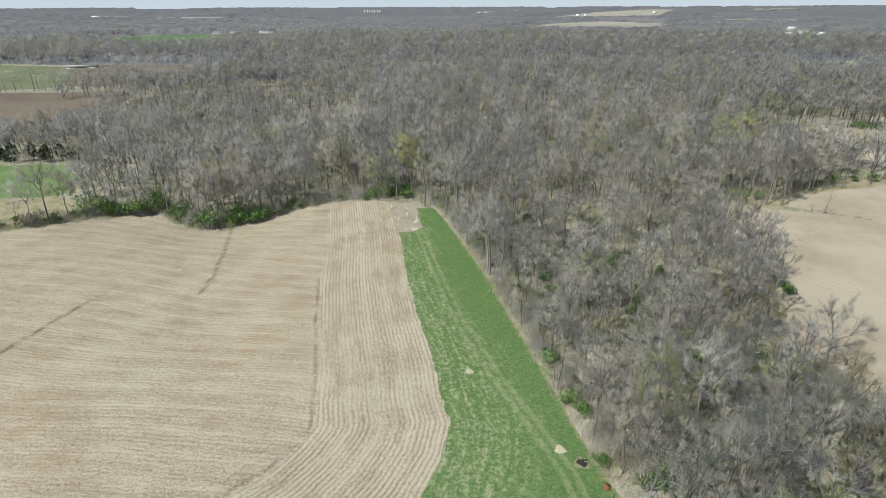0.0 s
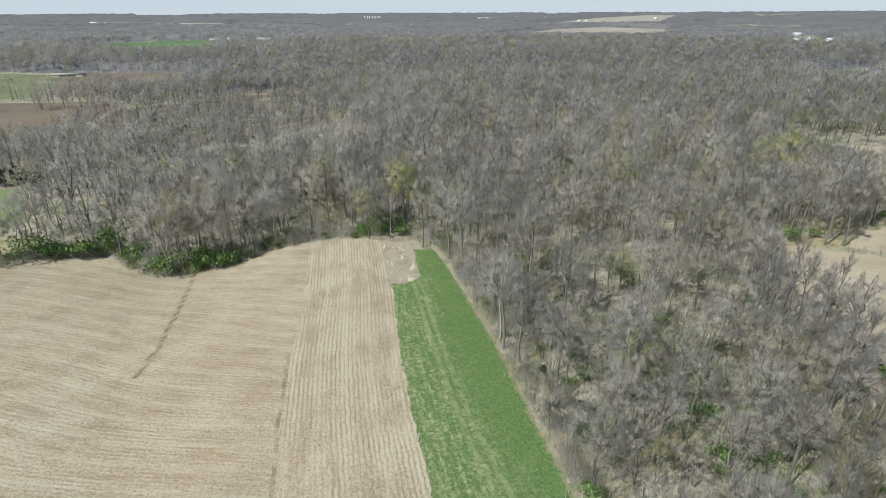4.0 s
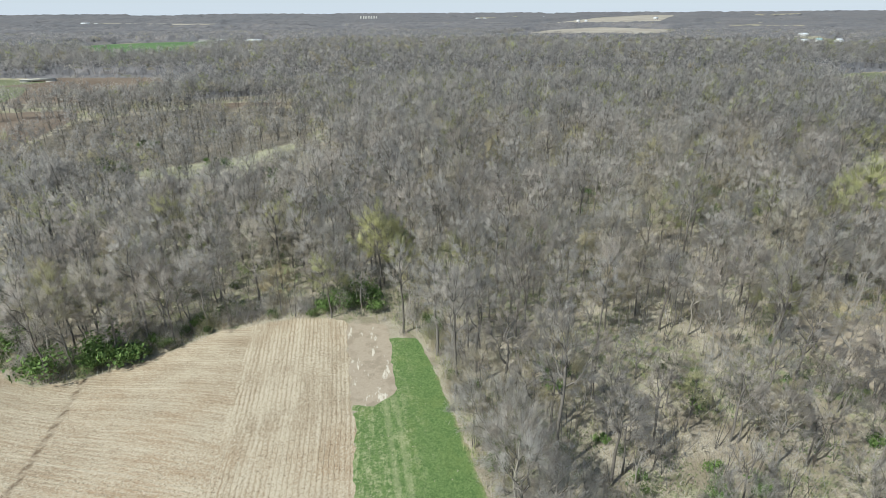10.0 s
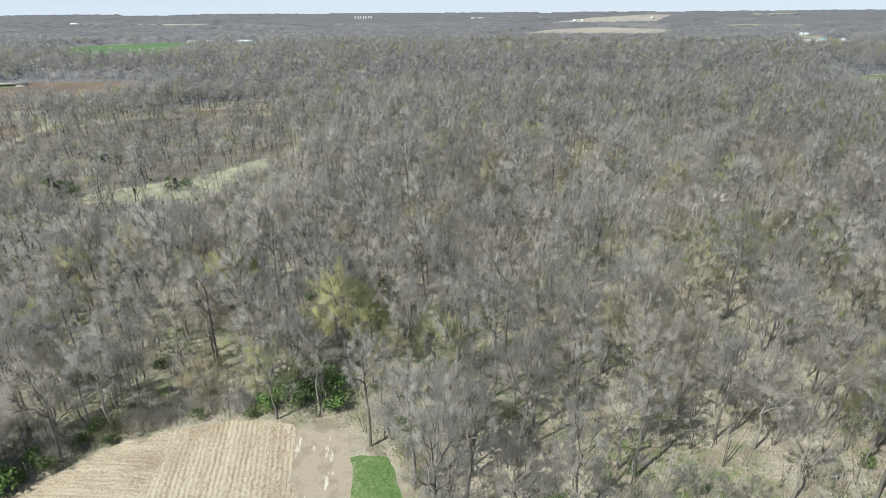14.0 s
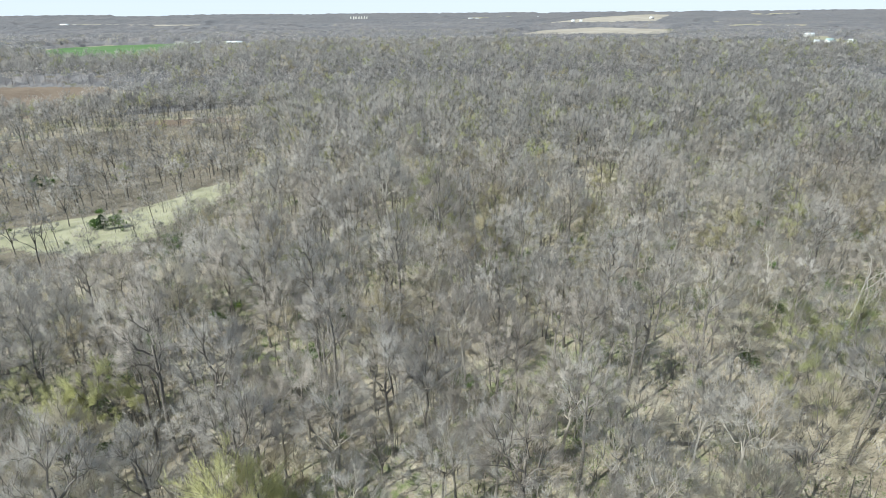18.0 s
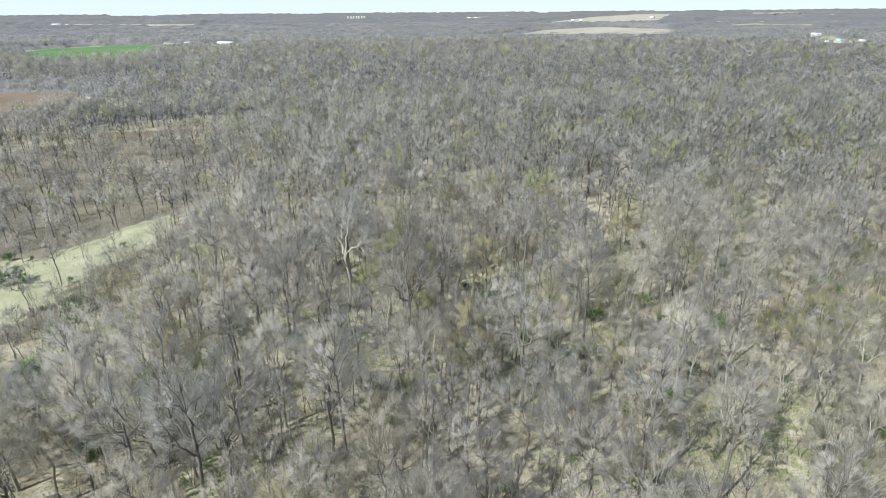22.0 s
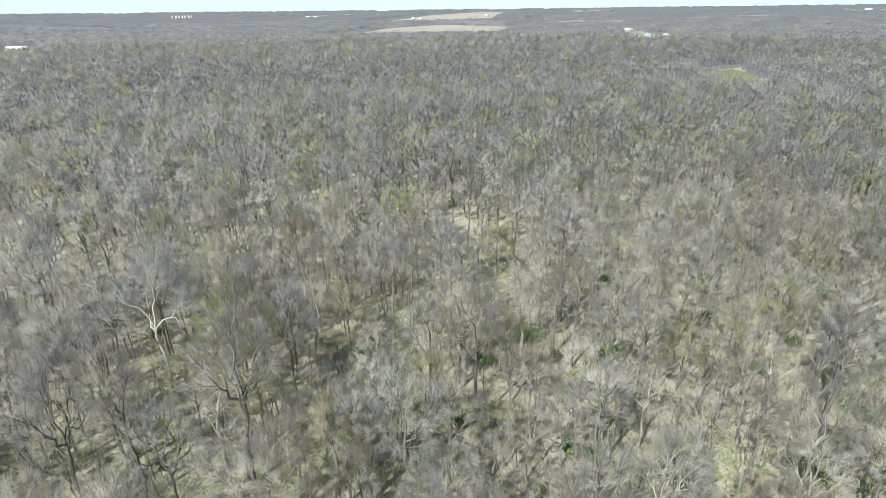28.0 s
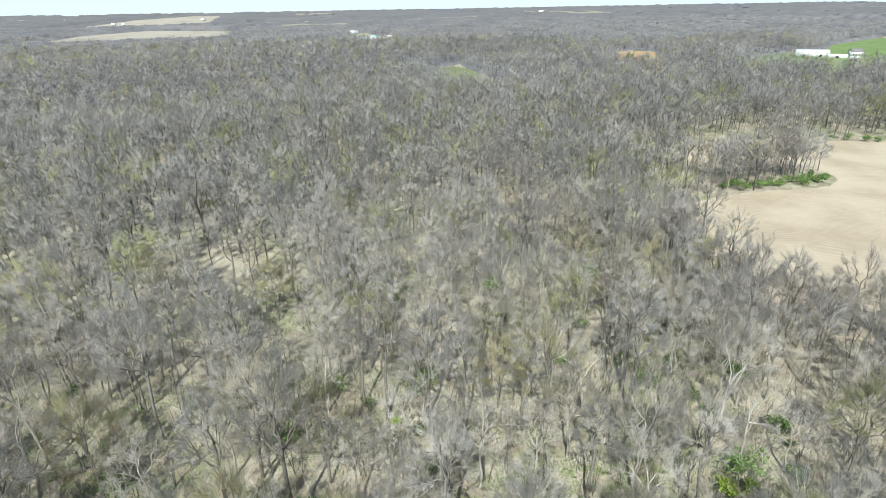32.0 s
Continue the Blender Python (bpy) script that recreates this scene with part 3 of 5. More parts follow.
def grow(seed, height, spread=0.55, fork=0.42, limbs=4, twig_n=16, twig_len=1.25, twig_w=0.035, dead=False, lean=0.0, multi=1, fat=1.0, round_crown=0.38):
    """An old broken tree: trunk, three orders of limbs, and a few twigs."""
    rng = np.random.RandomState(seed)
    g = Grown()

    def turn(d, angle, up):
        u, v = frame_of(d)
        w = rng.uniform(0, 2 * math.pi)
        n = math.cos(angle) * d + math.sin(angle) * (math.cos(w) * u + math.sin(w) * v)
        n = n + np.array([0, 0, up])
        return n / np.linalg.norm(n)

    reach = (height * fork, height * 0.34, height * 0.20, height * 0.115)

    def limb(p, d, r, level):
        n = (4, 3, 2, 1)[level]
        length = reach[level] * (rng.uniform(0.75, 1.15) if level else 1.0)
        pts, rad = [p], [r]
        for i in range(n):
            d = d + rng.normal(0, (0.05, 0.13, 0.16, 0.2)[level], 3) + np.array([0, 0, (0.0, 0.08, 0.06, 0.05)[level]])
            d = d / np.linalg.norm(d)
            p = p + d * length / n
            pts.append(p)
            rad.append(r * (1 - (0.45, 0.6, 0.65, 0.7)[level] * (i + 1) / n))
        g.add(pts, rad, (6, 4, 3, 3)[level])
        pts = np.array(pts)
        if level < 3:
            kids = (limbs, 4, 4)[level] if not dead else (limbs, 3, 2)[level]
            for c in range(kids):
                t = 1.0 if c == 0 else rng.uniform((0.62, 0.35, 0.3)[level], 1.0)
                i = min(int(t * n), n - 1)
                q = pts[i] + (pts[i + 1] - pts[i]) * (t * n - i)
                ang = rng.uniform(0.45, 1.0) * (0.5 + spread) if c else rng.uniform(0.05, 0.4)
                limb(q, turn(d, ang, (0.14, 0.15, 0.18)[level]), rad[-1] * rng.uniform(0.5, 0.8) + 0.012, level + 1)
        if level >= 2 and not dead:
            m = twig_n if level == 3 else twig_n // 3
            q = pts[0] + (pts[-1] - pts[0]) * rng.uniform(0.1, 1.0, (m, 1))
            u, v = frame_of(d)
            ang, w = rng.uniform(0.15, 0.95, (m, 1)), rng.uniform(0, 2 * math.pi, (m, 1))
            td = np.cos(ang) * d + np.sin(ang) * (np.cos(w) * u + np.sin(w) * v) + np.array([0, 0, 0.3])
            td /= np.linalg.norm(td, axis=1)[:, None]
            g.twig.append(np.concatenate([q, q + td * twig_len * rng.uniform(0.5, 1.25, (m, 1)), twig_w * rng.uniform(0.6, 1.3, (m, 1))], 1))

    for m in range(multi):
        d0 = np.array([lean + rng.normal(0, 0.04) + (0.16 * math.cos(m * 2.4) if multi > 1 else 0), rng.normal(0, 0.04) + (0.16 * math.sin(m * 2.4) if multi > 1 else 0), 1.0])
        limb(np.array([0.15 * m, 0.1 * m, -0.3]), d0 / np.linalg.norm(d0), height * 0.0135 * fat / multi ** 0.4, 0)
    v = np.array(g.v)
    tw = np.concatenate(g.twig) if g.twig else np.zeros((0, 7))
    top = max(v[:, 2].max(), tw[:, 5].max() if len(tw) else 0)
    s = height / top
    v[:, 2] *= s
    v[:, :2] *= s
    low = height * fork * 0.7

    def round_out(p):
        """How far the crown's middle widens and its outer edge droops."""
        t = np.clip((p[:, 2] - low) / (height - low), 0, 1)
        xy = p[:, :2] * (round_crown * np.sin(math.pi * t))[:, None]
        out = np.hypot(p[:, 0], p[:, 1]) / (0.32 * height)
        return np.column_stack([xy, -0.10 * height * np.minimum(out, 1.2) ** 2 * t])

    a, b, w = tw[:, :3] * s, tw[:, 3:6] * s, tw[:, 6:]
    side = np.cross(b - a, np.random.RandomState(seed + 991).normal(0, 1, a.shape))
    side = side / np.maximum(np.linalg.norm(side, axis=1), 1e-6)[:, None] * w if len(tw) else a
    tv = np.stack([a - side, a + side, b], 1).reshape(-1, 3)
    if not dead:
        v = v + round_out(v)
        if len(tv):
            tv = tv + np.repeat(round_out((tv[0::3] + tv[1::3]) / 2), 3, axis=0)
    return v, np.array(g.f), tv


def soup(tv):
    return np.arange(len(tv)).reshape(-1, 3)


def clusters(p, n, r):
    """Splits points into n near groups."""
    n = min(n, len(p))
    mid = p[r.permutation(len(p))[:n]]
    for step in range(6):
        who = np.argmin(((p[:, None] - mid[None]) ** 2).sum(2), axis=1)
        mid = np.array([p[who == i].mean(0) if (who == i).any() else mid[i] for i in range(n)])
    return [np.flatnonzero(who == i) for i in range(n) if (who == i).any()]


def bend(a, b, n, r, wild, steep=0.3):
    """A limb's line from a to b that climbs first and then leans out."""
    c = a + (b - a) * np.array([steep, steep, 0.62])
    t = np.linspace(0, 1, n + 1)[:, None]
    p = (1 - t) ** 2 * a + 2 * t * (1 - t) * c + t * t * b
    p[1:-1] += r.normal(0, wild, (n - 1, 3))
    return list(p)


def dome_tree(seed, height, wide, base=0.4, tips=90, limbs=5, boughs=4, twig_n=58, twig_len=0.85, twig_w=0.013, multi=1, fat=1.0, plain=False, inner=0.6):
    """A bare tree under a rounded crown: trunk, limbs, boughs and branches that end in a dome, and a haze of twigs on it.
    base: the crown's foot, as a share of the height; plain: fewer sides and no boughs. Gives limbs, their faces, and twigs."""
    r = np.random.RandomState(seed)
    g = Grown()
    foot = height * base
    heart = np.array([0.0, 0.0, foot + (height - foot) * 0.36])
    az = r.uniform(0, 2 * math.pi, tips)
    zz = r.uniform(-0.42, 1.0, tips)
    flat = np.sqrt(1 - zz ** 2)
    lump = 1 + 0.14 * np.sin(3 * az + seed) + 0.10 * np.sin(5 * az + 4 * zz + seed * 2.0)
    reach = (inner + (1 - inner) * r.uniform(0, 1, tips) ** 0.5) * lump
    way = np.stack([np.cos(az) * flat, np.sin(az) * flat, zz], 1)
    size = np.stack([np.full(tips, wide), np.full(tips, wide), np.where(zz > 0, height - heart[2], heart[2] - foot)], 1)
    tip = heart + way * reach[:, None] * size
    r0 = height * 0.0125 * fat / multi ** 0.4
    ends, froms = [], []
    for m in range(multi):
        lean = np.array([0.10 * math.cos(m * 3.0 + seed), 0.10 * math.sin(m * 3.0 + seed), 0]) * (height if multi > 1 else 0) + np.append(r.normal(0, 0.018 * height, 2), 0)
        root = np.array([0.5 * math.cos(m * 3.0 + seed), 0.5 * math.sin(m * 3.0 + seed), -0.3]) * (1.0 if multi > 1 else 0.0) + np.array([0, 0, -0.3])
        top = np.array([0, 0, foot * 1.12 + 0.05 * height]) + lean
        n = 2 if plain else 4
        trunk = bend(root, top, n, r, 0.008 * height, 0.5)
        g.add(trunk, [r0 * (1 - 0.42 * i / n) for i in range(n + 1)], 3 if plain else 6)
        own = np.arange(tips)[m::multi]
        for group in clusters(tip[own], limbs, r):
            ids = own[group]
            goal = tip[ids].mean(0)
            a = top + (root - top) * (r.uniform(0, 0.34) if goal[2] < heart[2] + 0.3 * (height - heart[2]) else r.uniform(0, 0.08))
            b = a + (goal - a) * (0.72 if plain else 0.5)
            ra = r0 * 0.56 * (0.6 + 0.4 * math.sqrt(len(ids) * limbs / tips))
            n = 2 if plain else 3
            g.add(bend(a, b, n, r, 0.012 * height), [ra * (1 - 0.5 * i / n) for i in range(n + 1)], 3 if plain else 4)
            for sub in ([np.arange(len(ids))] if plain else clusters(tip[ids], boughs, r)):
                c = b
                if not plain:
                    c = b + (tip[ids[sub]].mean(0) - b) * 0.55
                    g.add(bend(b, c, 2, r, 0.012 * height, 0.42), [ra * 0.5, ra * 0.4, ra * 0.26], 3)
                for i in ids[sub]:
                    o = len(g.v)
                    if plain:
                        u, w = frame_of(tip[i] - c)
                        g.v += [c - u * ra * 0.35, c + u * ra * 0.35, tip[i]]
                        g.f.append((o, o + 1, o + 2))
                    else:
                        g.add(bend(c, tip[i], 2, r, 0.01 * height, 0.45), [ra * 0.24, ra * 0.16, 0.008], 3)
                    ends.append(i)
                    froms.append(c)
    ends, froms = np.array(ends), np.array(froms)
    n = len(ends) * twig_n
    which = np.repeat(np.arange(len(ends)), twig_n)
    q = froms[which] + (tip[ends[which]] - froms[which]) * r.uniform(0.25, 1.0, (n, 1)) ** 0.7
    q += r.normal(0, 0.035 * wide, (n, 3))
    out = (q - heart) / np.array([wide, wide, height - heart[2]])
    d = out / np.maximum(np.linalg.norm(out, axis=1), 0.3)[:, None] * 0.8 + np.array([0, 0, 0.45]) + r.normal(0, 0.5, (n, 3))
    d /= np.linalg.norm(d, axis=1)[:, None]
    tv = np.empty((n * 3, 3))
    side = np.cross(d, r.normal(0, 1, d.shape))
    side *= twig_w * r.uniform(0.6, 1.3, (n, 1)) / np.maximum(np.linalg.norm(side, axis=1), 1e-6)[:, None]
    tv[0::3], tv[1::3], tv[2::3] = q - side, q + side, q + d * twig_len * r.uniform(0.5, 1.2, (n, 1))
    return np.array(g.v), np.array(g.f), tv


def part(name, me, parent, label=""):
    ob = new(name, me)
    ob.parent = parent
    if label:
        tagged(ob, label)
    return ob


def tree_kind(name, seed, bark_mat, twig_mat, label, category="tree", group="", **kw):
    """A tree of two parts, to be copied."""
    v, f, tv = grow(seed, **kw) if "spread" in kw else dome_tree(seed, **kw)
    root = new(name)
    tagged(root, label, category, group)
    part("trunk", tri_mesh("trunk", v, f, bark_mat), root)
    if len(tv):
        tv, out = crown_normals(tv, seed)
        part("crown", tri_mesh("crown", tv, soup(tv), twig_mat, out), root)
    return root


def copy_at(ob, x, y, turn, size, tall=1.0):
    c = copy_thing(ob, pose(x, y, ground_z(x, y), 0, 0, math.degrees(turn)))
    c.scale = (size, size, size * tall)
    return c


def region_of(x, y):
    """Which region a place is in, or -1."""
    out = np.full(x.shape, -1)
    for i, (name, ring, mat, rag, label) in enumerate(REGIONS):
        hit = inside(x, y, ring) > -0.5
        out = np.where((out < 0) & hit, i, out)
    return out


OPEN_WOOD = ("dry_verge", "green_verge", "scrub_ground")
THIN_GLADE = [r[4] for r in REGIONS].index("pale grassy glade among the bare trees")
BLOCKED = [i for i, r in enumerate(REGIONS) if r[0] not in OPEN_WOOD]
rng = np.random.RandomState(11)


def scatter(x0, x1, y0, y1, step, jitter=0.5):
    xs, ys = np.meshgrid(np.arange(x0, x1, step), np.arange(y0, y1, step))
    xs, ys = xs.ravel(), ys.ravel()
    xs = xs + rng.uniform(-jitter, jitter, xs.shape) * step
    ys = ys + rng.uniform(-jitter, jitter, ys.shape) * step
    reg = region_of(xs, ys)
    ok = ~np.isin(reg, BLOCKED) | ((reg == THIN_GLADE) & (rng.uniform(0, 1, xs.shape) < 0.13))
    return xs[ok], ys[ok]


def in_view(x, y):
    """The wide fan of country that the flight looks over."""
    ang = np.degrees(np.arctan2(x - 5, y - 20))
    return (ang > -48) & (ang < 82)


# kinds of tree near the flight
FORMS = (("tall_tree", "tall leafless grey-brown tree in the wood"), ("broad_tree", "broad-crowned leafless grey tree in the wood"), ("tall_tree", "tall leafless grey-brown tree in the wood"),
         ("spreading_tree", "low-forked spreading leafless tree"), ("broad_tree", "broad-crowned leafless grey tree in the wood"), ("twin_trunk_tree", "leafless tree on two grey trunks"),
         ("straight_tree", "straight-stemmed leafless grey tree"))
GREY = [tree_kind(FORMS[i][0], 100 + i, (BARK, BARK_MID, BARK)[i % 3], TWIG_GREY, FORMS[i][1], group="bare trees of the near wood",
                  height=h, wide=w, base=b, limbs=lb, multi=mu, tips=tp)
        for i, (h, w, b, lb, mu, tp) in enumerate(((22, 5.2, 0.42, 6, 1, 100), (19, 6.0, 0.36, 6, 1, 110), (24, 4.6, 0.50, 5, 1, 85), (16, 6.2, 0.30, 7, 1, 110), (20, 5.4, 0.42, 6, 1, 100), (18, 5.2, 0.40, 4, 2, 100), (21, 3.8, 0.52, 5, 1, 70)))]
THIN = [tree_kind("sapling", 140 + i, BARK_MID, TWIG_GREY, "thin leafless young tree among taller ones", group="saplings of the near wood",
                  height=h, wide=w, base=0.35, limbs=4, boughs=2, tips=26, twig_n=34, twig_len=0.9, fat=0.7) for i, (h, w) in enumerate(((10, 2.0), (13, 2.3), (8, 1.8)))]
BUD = [tree_kind("budding_tree", 160 + i, BARK, TWIG_BUD, "tree hazed with olive and tan spring buds", group="budding trees of the near wood",
                 height=h, wide=w, base=0.36, tips=96, twig_n=76, twig_len=1.0) for i, (h, w) in enumerate(((18, 5.0), (14, 4.4), (20, 5.2)))]
YELLOW = [tree_kind("yellow_tree", 180 + i, BARK, TWIG_YELLOW, "tree hazed yellow-green with spring catkins", group="yellow-green trees",
                    height=h, wide=w, base=0.3, tips=90, twig_n=90, twig_w=0.02, twig_len=0.95) for i, (h, w) in enumerate(((16, 4.6), (14, 4.4)))]
PALE = [tree_kind("pale_tree", 200 + i, BARK_LIGHT, TWIG_PALE, "pale-barked leafless tree catching the sun", group="pale trees",
                  height=h, wide=w, base=0.36, tips=90, twig_n=46) for i, (h, w) in enumerate(((19, 6.0), (16, 5.2)))]
SNAG = [tree_kind("dead_tree", 220 + i, BARK_PALE, TWIG_PALE, "bleached dead tree with bare broken limbs", category="dead tree", group="dead trees",
                  height=h, spread=0.28, fork=0.7, limbs=4, dead=True, lean=ln, fat=1.15) for i, (h, ln) in enumerate(((17, 0.3), (13, 0.08)))]
SYCAMORE = [tree_kind("sycamore", 240, BARK_PALE, TWIG_PALE, "white-limbed sycamore standing out of the grey wood", group="sycamores", height=19, spread=0.8, fork=0.3, limbs=6, twig_n=3, twig_w=0.03, fat=1.5)]
made_first = set()


def plant(ob, x, y, turn, size, tall=1.0):
    """Sets the first of a kind itself, and copies after that."""
    if ob.name not in made_first:
        made_first.add(ob.name)
        ob.matrix_basis = pose(x, y, ground_z(x, y), 0, 0, math.degrees(turn))
        ob.scale = (size, size, size * tall)
        return ob
    return copy_at(ob, x, y, turn, size, tall)


# trees that stand out
for ob, x, y, turn, size in ((GREY[0], -15.5, 266.4, 0.3, 1.28), (BUD[2], -18, 281, 1.0, 1.25), (SNAG[1], -11, 268, 2.0, 1.05), (PALE[0], -32, 291, 0.4, 1.4),
                             (SNAG[0], 69.2, 247.7, -0.64, 1.08), (SNAG[0], 67.3, 243.1, -0.2, 0.85), (YELLOW[0], -28.7, 183, 0.0, 1.3), (YELLOW[1], -57, 204, 1.0, 1.12), (YELLOW[1], -24.5, 186, 2.0, 1.05), (YELLOW[0], -61, 201, 2.6, 0.85),
                             (YELLOW[0], 97.5, 224, 2.0, 1.45), (YELLOW[1], -69, 441, 0.5, 1.1), (YELLOW[0], -51, 437, 2.5, 1.0), (PALE[0], 183, 345, 1.0, 1.0),
                             (SYCAMORE[0], 158, 601, 0.0, 1.1), (SYCAMORE[0], 190, 596, 1.2, 1.0), (SYCAMORE[0], 257, 616, 2.2, 1.05), (SYCAMORE[0], 330, 560, 0.7, 1.0), (SYCAMORE[0], 372, 545, 1.7, 1.1), (SYCAMORE[0], 395, 530, 2.7, 0.9), (SYCAMORE[0], 183, 345, 3.3, 0.9), (SYCAMORE[0], -140, 410, 0.2, 0.8), (SYCAMORE[0], -165, 425, 1.4, 0.9), (SYCAMORE[0], -120, 440, 2.4, 0.8), (PALE[0], -87, 186, 0.3, 1.0),
                             (PALE[1], -87, 153, 1.7, 0.72), (GREY[3], 58.5, 84, 0.5, 0.9), (GREY[3], 64, 128, 2.5, 0.75), (PALE[0], 38, 262, 0.9, 0.9),
                             (PALE[1], 60, 270, 0.9, 1.0), (SNAG[1], 61, 264, 3.0, 1.1), (PALE[1], 46, 296, 2.9, 1.0), (PALE[1], 29, 288, 1.9, 0.95)):
    plant(ob, x, y, turn, size)

CLEAR = ((97.5, 224), (95, 218), (-24.5, 186), (-55, 199), (69.2, 247.7), (74, 244), (64, 240), (-15.5, 264), (-28.7, 183), (-28, 178), (-57, 204), (-56, 199), (-32, 291), (-33, 286), (-18, 279), (58.5, 84), (60, 79))

# young growth round the glade
BELT = [(-150, 272), (-112, 236), (-66, 246), (-70, 295), (-78, 335), (-92, 362), (-104, 330), (-107, 305), (-106, 281), (-125, 276)]
# the near wood, tree by tree
BOX = (-100, 125, 50, 350)
px, py = scatter(*BOX, 5.9)
dist = np.abs(px - 12 - 0.12 * np.maximum(py - 200, 0))
order = np.argsort(dist)
FILL = []
counts = {}
LIMIT = {"tall_tree": 280, "broad_tree": 280, "spreading_tree": 160, "twin_trunk_tree": 160, "straight_tree": 160, "sapling": 240, "budding_tree": 200, "pale_tree": 90, "dead_tree": 14}
for i in order:
    x, y = px[i], py[i]
    sparse = float(noisy(np.array(x), np.array(y), 0.045, 3.0))
    open_wood = x > 8 and y > 190
    if rng.uniform() < (0.24 if open_wood and sparse > -0.4 else 0.18 if x > 5 and y > 105 else 0.05):
        continue
    if min(math.hypot(x - cx, y - cy) for cx, cy in CLEAR) < 5.0:
        continue
    young = 0.42 if inside(np.array([x]), np.array([y]), BELT)[0] > 0 else 1.0
    u = rng.uniform()
    big = young * rng.uniform(0.72, 1.04) * (0.8 if (x > 8 and y < 160) else 1.0)
    if u < 0.64:
        kind = GREY[rng.randint(len(GREY))] if not open_wood else (GREY[1], GREY[4], GREY[1], PALE[1], GREY[2], GREY[6])[rng.randint(6)]
    elif u < 0.80:
        kind = THIN[rng.randint(len(THIN))]
    elif u < 0.94:
        kind = BUD[rng.randint(len(BUD))]
    elif u < 0.985:
        kind = PALE[rng.randint(len(PALE))]
        big *= 0.85
    else:
        kind = SNAG[1]
        big *= 0.7
    base = kind.name.split(".")[0]
    counts[base] = counts.get(base, 0) + 1
    if counts[base] > LIMIT[base]:
        FILL.append((x, y))
        continue
    plant(kind, x, y, rng.uniform(0, 6.28), big, rng.uniform(0.92, 1.12))


# low bushy growth of the strip between grass and cropland
px, py = scatter(15, 60, 46, 118, 5.4)
for x, y in zip(px, py):
    if rng.uniform() < 0.8:
        plant((GREY[3], BUD[1], GREY[1], GREY[3], THIN[1])[rng.randint(5)], x, y, rng.uniform(0, 6.28), rng.uniform(0.42, 0.66), rng.uniform(0.85, 1.05))


# ---- woodland beyond ----
def far_tree(seed, count, wide, length, width, base=0.4, height=17.0):
    """A tree seen from afar: a dark stem, and twig clumps over a dome."""
    r = np.random.RandomState(seed)
    out = []
    for a in (0.4, 2.0):
        s = np.array([math.cos(a), math.sin(a), 0]) * 0.24
        out += [-s, s, np.array([r.normal(0, 0.5), r.normal(0, 0.5), height * 0.8])]
    for i in range(count):
        w, z = r.uniform(0, 6.283), r.uniform(-0.3, 1.0)
        flat = math.sqrt(1 - z * z)
        way = np.array([math.cos(w) * flat, math.sin(w) * flat, z])
        p = np.array([0, 0, height * (base + 0.36 * (1 - base))]) + way * np.array([wide, wide, height * (1 - base) * 0.64]) * r.uniform(0.72, 1.0)
        d = way * 0.6 + np.array([0, 0, 0.3]) + r.normal(0, 0.55, 3)
        d /= np.linalg.norm(d)
        u, n = frame_of(d)
        a = r.uniform(0, 6.283)
        s = (u * math.cos(a) + n * math.sin(a)) * width * r.uniform(0.6, 1.3)
        out += [p - s - d * length * 0.5, p + s - d * length * 0.5, p + d * length * 0.5]
    return np.array(out)


def join(xs, ys, zs, kinds, tones, size, wood):
    """Trees as one soup of triangles, with normals and tones; the first `wood` corners of each are limbs, mostly darker than the twigs."""
    vs, ts, ns = [], [], []
    dressed = []
    for tri in kinds:
        tv, out = crown_normals(tri[wood:], 7)
        dressed.append((np.concatenate([tri[:wood], tv]), np.concatenate([face_normals(tri[:wood]), out]) if wood else out))
    for x, y, z, tone in zip(xs, ys, zs, tones):
        tri, out = dressed[rng.randint(len(kinds))]
        s, a = rng.uniform(*size), rng.uniform(0, 6.283)
        c, sn = math.cos(a) * s, math.sin(a) * s
        v = np.empty_like(tri)
        v[:, 0] = tri[:, 0] * c - tri[:, 1] * sn + x
        v[:, 1] = tri[:, 0] * sn + tri[:, 1] * c + y
        v[:, 2] = tri[:, 2] * s * rng.uniform(0.9, 1.1) + z
        vs.append(v.astype(np.float32))
        c, sn = math.cos(a), math.sin(a)
        ns.append(np.stack([out[:, 0] * c - out[:, 1] * sn, out[:, 0] * sn + out[:, 1] * c, out[:, 2]], 1).astype(np.float32))
        t = np.full(len(v), tone, np.float32)
        if wood:
            t[:wood] = 0.62 if rng.uniform() < 0.07 else rng.uniform(-0.2, 0.12)
        ts.append(t)
    return np.concatenate(vs), np.concatenate(ns), np.concatenate(ts)


def woods_mesh(name, mat, v, n, t):
    me = tri_mesh(name, v, soup(v), mat, n)
    me.attributes.new("tone", "FLOAT", "POINT").data.foreach_set("value", t)
    return me


def woods(name, xs, ys, kinds, mat, label, tones, size=(0.8, 1.15), wood=0):
    """Trees joined into one mesh."""
    me = woods_mesh(name, mat, *join(xs, ys, terrain(xs, ys), kinds, tones, size, wood))
    return tagged(new(name, me), label, "woodland", kind="stuff")


